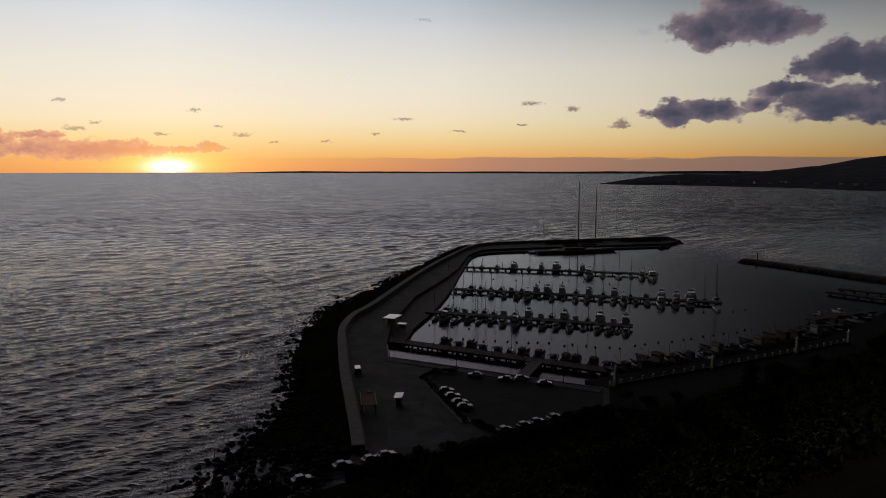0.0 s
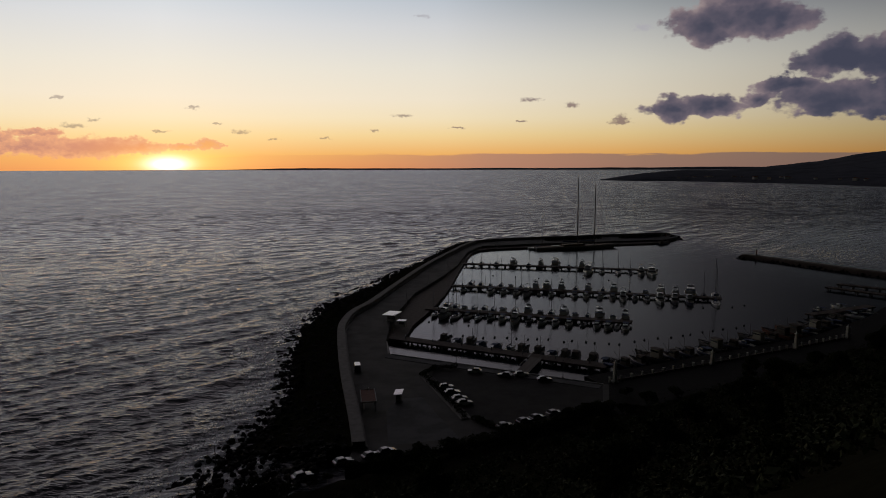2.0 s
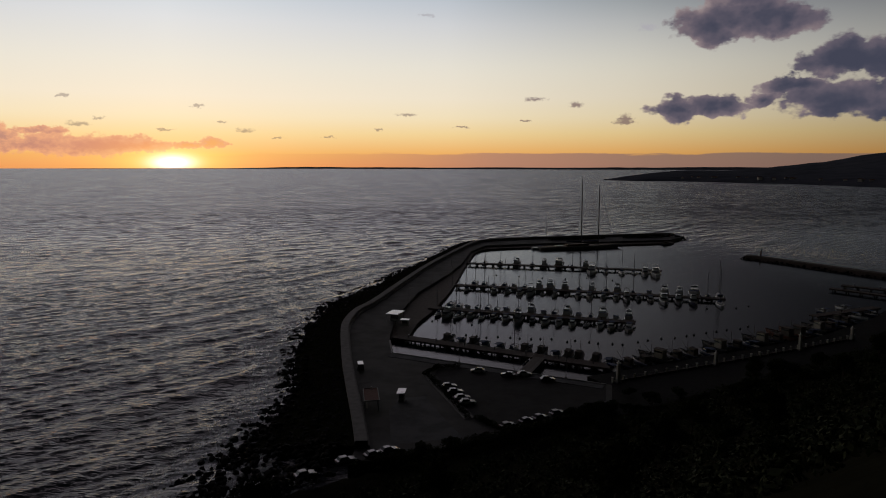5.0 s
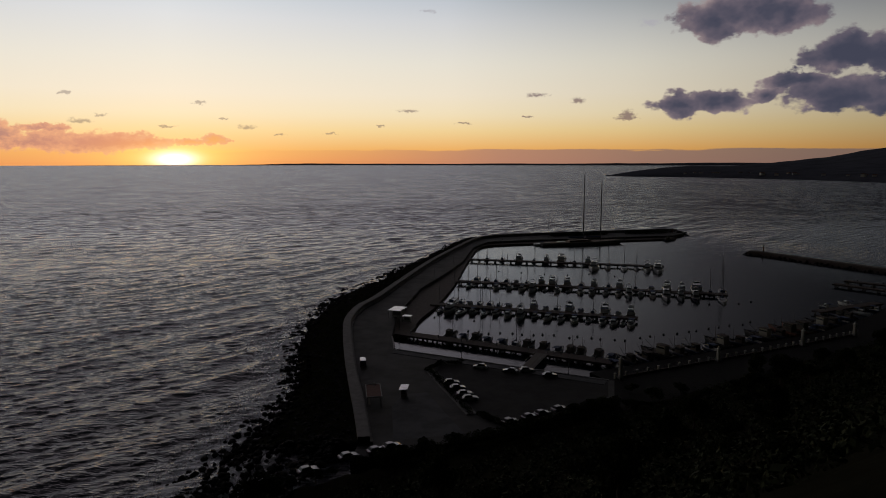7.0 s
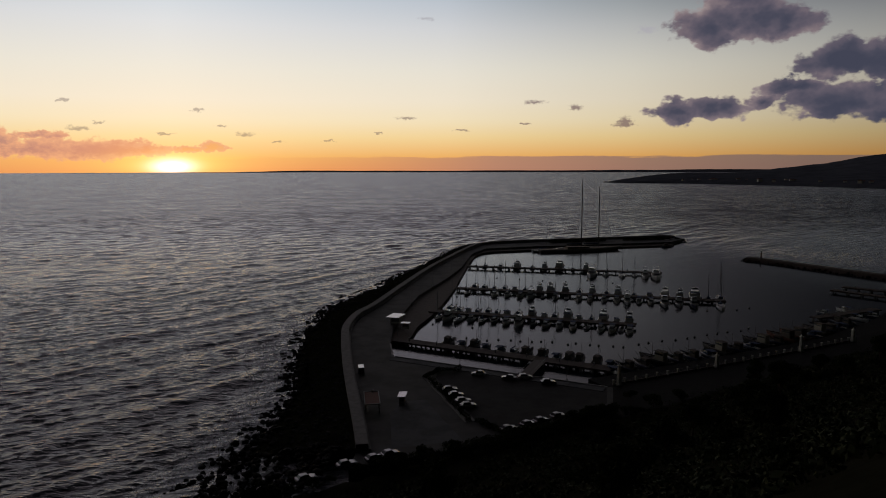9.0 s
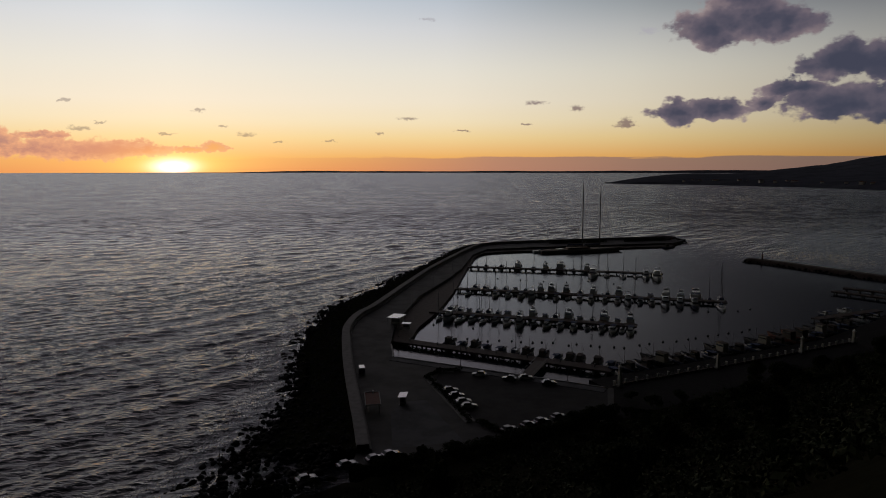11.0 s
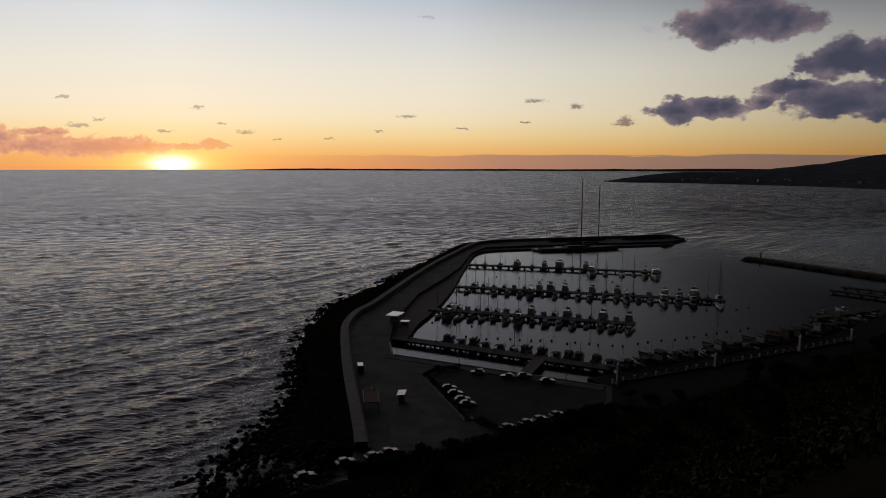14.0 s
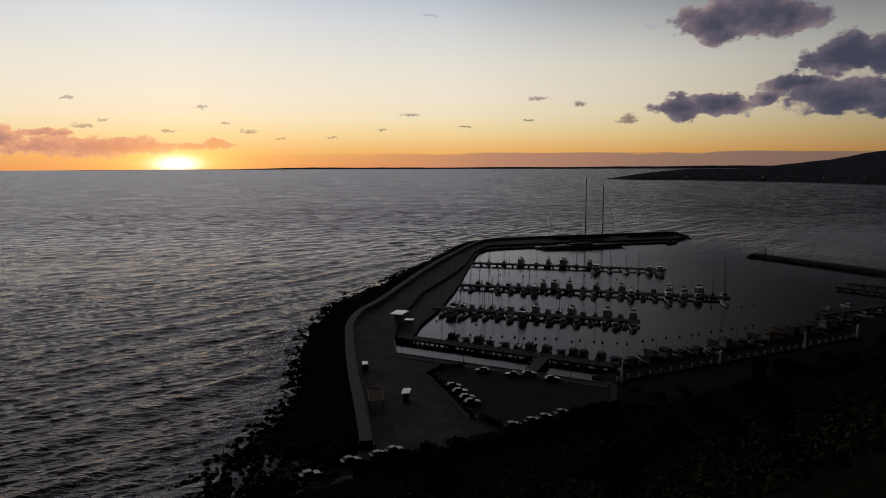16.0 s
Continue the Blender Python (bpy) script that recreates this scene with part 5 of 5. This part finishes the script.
beacon(199.5, 434, 2.5, 4.6, "short dark harbour beacon on the jetty head")
beacon(177, 543, 2.5, 4.0, "short harbour beacon on the breakwater head")
pier((187, 331), (216, 296), 4.0, [], [], 8)
pier((197, 339), (228, 310), 4.0, [], [], 8)
pier((147, 271), (182, 287), 4.0, row("dc", (160, 172)), row("fcd", (152, 163, 172)), 8)


# ---- far shore and headland ----
def far_shore():
    xs = np.linspace(-2600, 5200, 260)
    verts, faces = [], []
    for i, x in enumerate(xs):
        grow = np.interp(x, [-2600, -1500, -1150, 0, 1500, 2400, 5200], [0.3, 0.9, 10, 10, 15, 24, 60])
        h = grow * (0.75 + 0.5 * abs(noise.noise((x * 0.0016, 0, 5)))) + noise.noise((x * 0.012, 0, 8)) * 1.5 * (grow > 2)
        h = max(h, 0.2)
        y = 4650 - np.interp(x, [-1000, 2500], [0, 900]) + 60 * noise.noise((x * 0.002, 3, 0))
        verts += [(x, y, -1), (x, y + 60, h * 0.7), (x, y + 160, h), (x, y + 320, -1)]
    for i in range(len(xs) - 1):
        for j in range(3):
            a = i * 4 + j
            faces.append((a, a + 4, a + 5, a + 1))
    tagged(mesh_object("far_shore", verts, faces, HAZED_LAND, True), "low dark far shore along the horizon", "shore", kind="structure")


far_shore()


def headland():
    az = np.radians(np.linspace(12.8, 62, 240))
    shore = np.interp(np.degrees(az), [12.8, 13.4, 15, 18.5, 26.7, 32.7, 62], [2190, 2150, 2090, 2085, 1955, 1820, 1500])
    crest = np.interp(np.degrees(az), [12.8, 22, 25, 27.5, 28.3, 30.4, 32.7, 40, 62], [0.5, 8, 28, 46, 50, 73, 91, 115, 120])
    bank = np.interp(np.degrees(az), [12.8, 14, 18.5, 32, 62], [1.5, 3, 14, 18, 24])
    verts, faces = [], []
    prof = [(-20, -2, 0), (0, 0.6, 0), (30, 2.5, 0.25), (90, 0, 0.75), (180, 0, 0.95), (320, 0, 0.9), (500, 0.12, 0.8), (700, 0.4, 0.6), (950, 0.75, 0.4), (1250, 1.0, 0.0), (1600, 0.9, 0), (1900, 0.4, 0)]
    for i, a in enumerate(az):
        thin = np.clip((np.degrees(a) - 12.8) / 6, 0.04, 1)
        for j, (d, c, b) in enumerate(prof):
            r = shore[i] + d * thin
            x, y = r * math.sin(a), r * math.cos(a)
            n_ = noise.noise((x * 0.01, y * 0.01, 1.0)) + 0.6 * noise.noise((x * 0.035, y * 0.035, 4.0))
            z = (c if j < 3 else c * crest[i] * min(1, thin + 0.0)) + b * bank[i]
            if j > 1:
                z += n_ * (2.0 if j < 8 else 2.2) * thin
            verts.append((x, y, z))
    k = len(prof)
    for i in range(len(az) - 1):
        for j in range(k - 1):
            a = i * k + j
            faces.append((a, a + 1, a + k + 1, a + k))
    tagged(mesh_object("headland", verts, faces, HAZED_LAND, True), "dark wooded headland and hill across the bay", "headland", kind="structure")
    hs = random.Random(3)
    proto = None
    for i in range(20):
        a = radians(hs.choice([hs.uniform(18, 21.5), hs.uniform(19, 32)]))
        r = float(np.interp(math.degrees(a), [12.8, 15, 18.5, 26.7, 32.7], [2190, 2090, 2085, 1955, 1820])) + hs.uniform(40, 110)
        zz = float(np.interp(math.degrees(a), [12.8, 14, 18.5, 32, 62], [1.5, 3, 14, 18, 24])) * 0.62
        m = pose(r * math.sin(a), r * math.cos(a), zz - 2.0, 0, 0, hs.uniform(0, 180)) @ Matrix.Scale(hs.uniform(0.55, 1.0), 4)
        if proto is None:
            proto = empty("house", "distant pale house on the wooded headland", "house", "houses across the bay", m=m)
            w = part("wall", box(bmesh.new(), -6, 6, -4.5, 4.5, 0, 7), PLASTER, proto)
            bm = bmesh.new()
            v = [bm.verts.new(p) for p in ((-6.4, -5, 7), (6.4, -5, 7), (6.4, 5, 7), (-6.4, 5, 7), (-6.4, 0, 9.4), (6.4, 0, 9.4))]
            for q in ((0, 1, 5, 4), (3, 4, 5, 2), (0, 4, 3), (1, 2, 5)):
                bm.faces.new([v[t] for t in q])
            part("roof", bm, CLAY, proto)
            for x in (-3.5, 0, 3.5):
                part("window", box(bmesh.new(), x - 0.6, x + 0.6, -4.56, -4.5, 3.6, 5.0), GLASS, w)
        else:
            copy_thing(proto, m).matrix_basis = m


headland()


# ---- trees and scrub on the hillside ----
def tree(seed, h, spread, leaves, label, name="tree"):
    r = random.Random(seed)
    top = empty(name, label, "tree" if name == "tree" else "shrub", "hillside " + name + "s")
    bm = bmesh.new()
    rod(bm, (0, 0, -0.6), (0.1, 0, h * 0.45), h * 0.035, h * 0.022, 7)
    blobs = []
    for i in range(7):
        a = i * 2.4 + r.uniform(-0.4, 0.4)
        d = spread * r.uniform(0.35, 0.8)
        tip = (d * math.cos(a), d * math.sin(a), h * r.uniform(0.5, 0.85))
        rod(bm, (0.1, 0, h * r.uniform(0.2, 0.45)), tip, h * 0.018, h * 0.006, 5)
        blobs.append((*tip, spread * r.uniform(0.3, 0.5)))
    blobs.append((0, 0, h * 0.86, spread * 0.42))
    part("trunk", bm, BARK, top)
    crown = mesh_object("crown", *leaf_cloud(leaves, 0.22 if name == "tree" else 0.14, blobs, seed), LEAF, parent=top)
    return top


kinds = [tree(11, 8.5, 3.6, 3000, "dark broad-crowned tree on the hillside"), tree(12, 6.5, 3.0, 2600, "dark rounded tree on the hillside"), tree(13, 10.0, 3.2, 3000, "tall dark tree at the hill's foot"),
         tree(14, 2.4, 1.7, 1300, "low dark bush on the hillside", "shrub"), tree(15, 1.8, 1.5, 1100, "low scrub bush on the hillside", "shrub")]
placed = set()


def grow(k, x, y, scale):
    m = pose(x, y, float(hill_height(np.array(x), np.array(y))) - 0.1, 0, 0, rnd.uniform(0, 360)) @ Matrix.Scale(scale, 4)
    if k in placed:
        o = copy_thing(kinds[k], m)
    else:
        o = kinds[k]
        placed.add(k)
    o.matrix_basis = m


def scrub():
    """Low dense scrub over the visible hillside."""
    r = np.random.RandomState(8)
    P = np.column_stack([r.uniform(-42, 230, 20000), r.uniform(30, 235, 20000)])
    s = (P[:, 0] + 40) * 0.534 - (P[:, 1] - 112) * 0.845
    ok = (s > 1.0) & (s < 95) & (np.abs(P[:, 0]) / P[:, 1] < 0.85)
    P, s = P[ok], s[ok]
    z = hill_height(P[:, 0], P[:, 1])
    size = r.uniform(0.6, 1.7, len(P)) * np.clip(s / 8, 0.5, 1)
    k = 14
    c = np.repeat(np.column_stack([P, z]), k, axis=0)
    rad = np.repeat(size, k)
    d = r.normal(size=(len(c), 3))
    d /= np.linalg.norm(d, axis=1)[:, None]
    d[:, 2] = np.abs(d[:, 2])
    p = c + d * (rad * r.uniform(0.5, 1.05, len(c)))[:, None]
    u = r.normal(size=(len(c), 3))
    u /= np.linalg.norm(u, axis=1)[:, None]
    v = np.cross(u, d)
    w = (rad * r.uniform(0.14, 0.32, len(c)))[:, None]
    V = np.stack([p - u * w, p + v * w * 0.7, p + u * w, p - v * w * 0.7], 1).reshape(-1, 3)
    ob = mesh_object("scrub", V.tolist(), np.arange(len(V)).reshape(-1, 4).tolist(), LEAF)
    tagged(ob, "dense dark scrub covering the hillside", "scrub", kind="stuff")


scrub()


def slope_scrub():
    """Low weeds and brush between the stones of the upper slope."""
    r = np.random.RandomState(12)
    near = np.flatnonzero(WALL[:, 1] < 345)[:-1]
    i = r.choice(near, 2600)
    f = r.uniform(0.03, 0.72, 2600)
    P = WALL[i] + (SHORE_BY_WALL[i] - WALL[i]) * f[:, None] + (WALL[i + 1] - WALL[i]) * r.random(2600)[:, None]
    z = np.interp(f, [0, 0.12, 0.5, 0.85], [3.1, 2.7, 1.6, 0.2])
    blobs = [(x, y, h, k) for (x, y), h, k in zip(P, z, r.uniform(0.35, 0.9, 2600))]
    ob = mesh_object("weeds", *leaf_cloud(30000, 0.17, blobs, 13), LEAF)
    tagged(ob, "dark weeds and brush on the breakwater slope", "weeds", kind="stuff")


slope_scrub()
tr = random.Random(21)
n_tree = 0
while n_tree < 95:
    x, y = tr.uniform(-30, 210), tr.uniform(45, 215)
    s = (x + 40) * 0.534 - (y - 112) * 0.845
    if s < 4 or s > 80 or (s < 14 and x < 45):
        continue
    lift = float(hill_height(np.array(x), np.array(y)))
    # keep the view of the harbour clear
    far = math.hypot(x, y)
    k = tr.choice([0, 1, 2, 3, 4, 3])
    top_z = lift + (8 if k < 3 else 2)
    limit = 2.5 + (64 - 2.5) * max(0, 1 - far / max(1.0, 40 + 165 * 1.0)) 
    if k < 3 and x < 55 and top_z > limit:
        k = 3
    grow(k, x, y, tr.uniform(0.75, 1.2))
    n_tree += 1
for i in range(170):
    x, y = tr.uniform(-45, 190), tr.uniform(60, 200)
    s = (x + 40) * 0.534 - (y - 112) * 0.845
    if 3 < s < 70 and x > -30:
        grow(tr.choice([3, 4]), x, y, tr.uniform(0.6, 1.3))


for x, y, k in ((-25.5, 124.6, 0.9), (-29.5, 122.8, 0.8), (-22.5, 126.8, 0.7), (-17.5, 131.0, 0.9), (-13.2, 133.6, 1.1), (-9.5, 135.6, 1.0), (-5, 138, 1.2), (1, 141.5, 1.1), (9, 146.5, 0.7), (18, 151.5, 0.8), (30, 158.0, 1.2), (34, 160.5, 1.3), (38, 163, 1.2)):
    grow(3, x, y, k)
for x, y, k in ((44, 160, 0.7), (52, 168, 0.8), (60, 172, 0.75), (150, 226, 1.0), (158, 232, 1.1), (166, 236, 1.0), (142, 218, 0.8), (48, 174, 0.6)):
    grow(3 if x < 100 else 1, x, y, k * (1.7 if x < 100 else 1.0))


# ---- boulders of the breakwater, last ----
def boulder(seed):
    bm = bmesh.new()
    bmesh.ops.create_icosphere(bm, subdivisions=2, radius=1.0)
    off = Vector((seed * 3.1, seed * 1.7, 0))
    for v in bm.verts:
        v.co *= 0.75 + 0.6 * noise.noise(v.co * 1.2 + off) + 0.22 * noise.noise(v.co * 3.1 + off)
        v.co.z *= 0.72
    return bm


def boulders():
    r = random.Random(5)
    meshes = []
    for i in range(5):
        o = part("rock", boulder(i), BASALT, slope)
        meshes.append(o.data)
        o.matrix_basis = pose(-40 - i, 190 + i * 5, 1.6)
    spots = []
    W, S = WALL, SHORE_BY_WALL
    seg = np.linalg.norm(np.diff(W, axis=0), axis=1)
    for i in range(len(seg)):
        wide = np.linalg.norm(S[i] - W[i])
        for k in range(int(seg[i] * (wide + 3) / (2.6 if W[i][1] < 330 else 4.2))):
            f = r.uniform(0.05, 1.0 + 3.5 / max(wide, 3))
            p = W[i] + (S[i] - W[i]) * f + (W[i + 1] - W[i]) * r.random()
            z = np.interp(f, [0, 0.12, 0.5, 0.85, 1.15, 2], [3.2, 2.8, 1.7, 0.3, -0.3, -0.5])
            spots.append((p[0], p[1], float(z) - (0.35 if f < 0.72 else 0.0)))
    for k in range(110):
        a = r.uniform(0, 6.28)
        d = r.uniform(4, 10)
        spots.append((181 + d * math.cos(a) * 1.1, 549 + d * math.sin(a), max(-0.2, 3.0 - (d - 4) * 0.5)))
    for k in range(420):
        y = r.uniform(112, 146)
        c = float(np.interp(y, [95, 128, 160], [-63, -51, -46]))
        d = r.uniform(-4, 26)
        if c + d < -22 or y < 128:
            spots.append((c + d, y, max(-0.3, d * 0.12 - 0.1)))
    for side in (-1, 1):
        for x, y in offset_line(smooth_line(JETTY.tolist(), 1.5), side * 4.2):
            spots.append((x + r.uniform(-1.2, 1.2), y + r.uniform(-1.2, 1.2), r.uniform(-0.1, 1.2)))
            spots.append((x + r.uniform(-1.6, 1.6), y + r.uniform(-1.6, 1.6), r.uniform(-0.2, 0.7)))
    for k in range(40):
        a, d = r.uniform(0, 6.28), r.uniform(1, 5)
        spots.append((194 + d * math.cos(a), 441 + d * math.sin(a), max(-0.2, 1.6 - d * 0.35)))
    near = [p for p in spots if 150 < p[1] < 215 and p[0] < -38][:300]
    chosen = set(near)
    for x, y, z in near:
        o = new("rock", r.choice(meshes))
        o.parent = slope
        k = r.uniform(0.45, 1.15)
        o.matrix_basis = pose(x, y, z, r.uniform(-25, 25), r.uniform(-25, 25), r.uniform(0, 360)) @ Matrix.Scale(k, 4)
    base = [np.array([v.co[:] for v in m.vertices]) for m in meshes]
    tris = [np.array([p.vertices[:] for p in m.polygons]) for m in meshes]
    V, T, n0 = [], [], 0
    for p in spots:
        if p in chosen:
            continue
        i = r.randrange(5)
        m = np.array((Euler((r.uniform(-.4, .4), r.uniform(-.4, .4), r.uniform(0, 6.28))).to_matrix())) * r.uniform(0.4, 1.2)
        V.append(base[i] @ m.T + np.array(p))
        T.append(tris[i] + n0)
        n0 += len(base[i])
    ob = mesh_object("rocks", np.vstack(V).tolist(), np.vstack(T).tolist(), BASALT)
    tagged(ob, "black basalt boulders heaped along the breakwater", "rocks", kind="stuff")


boulders()
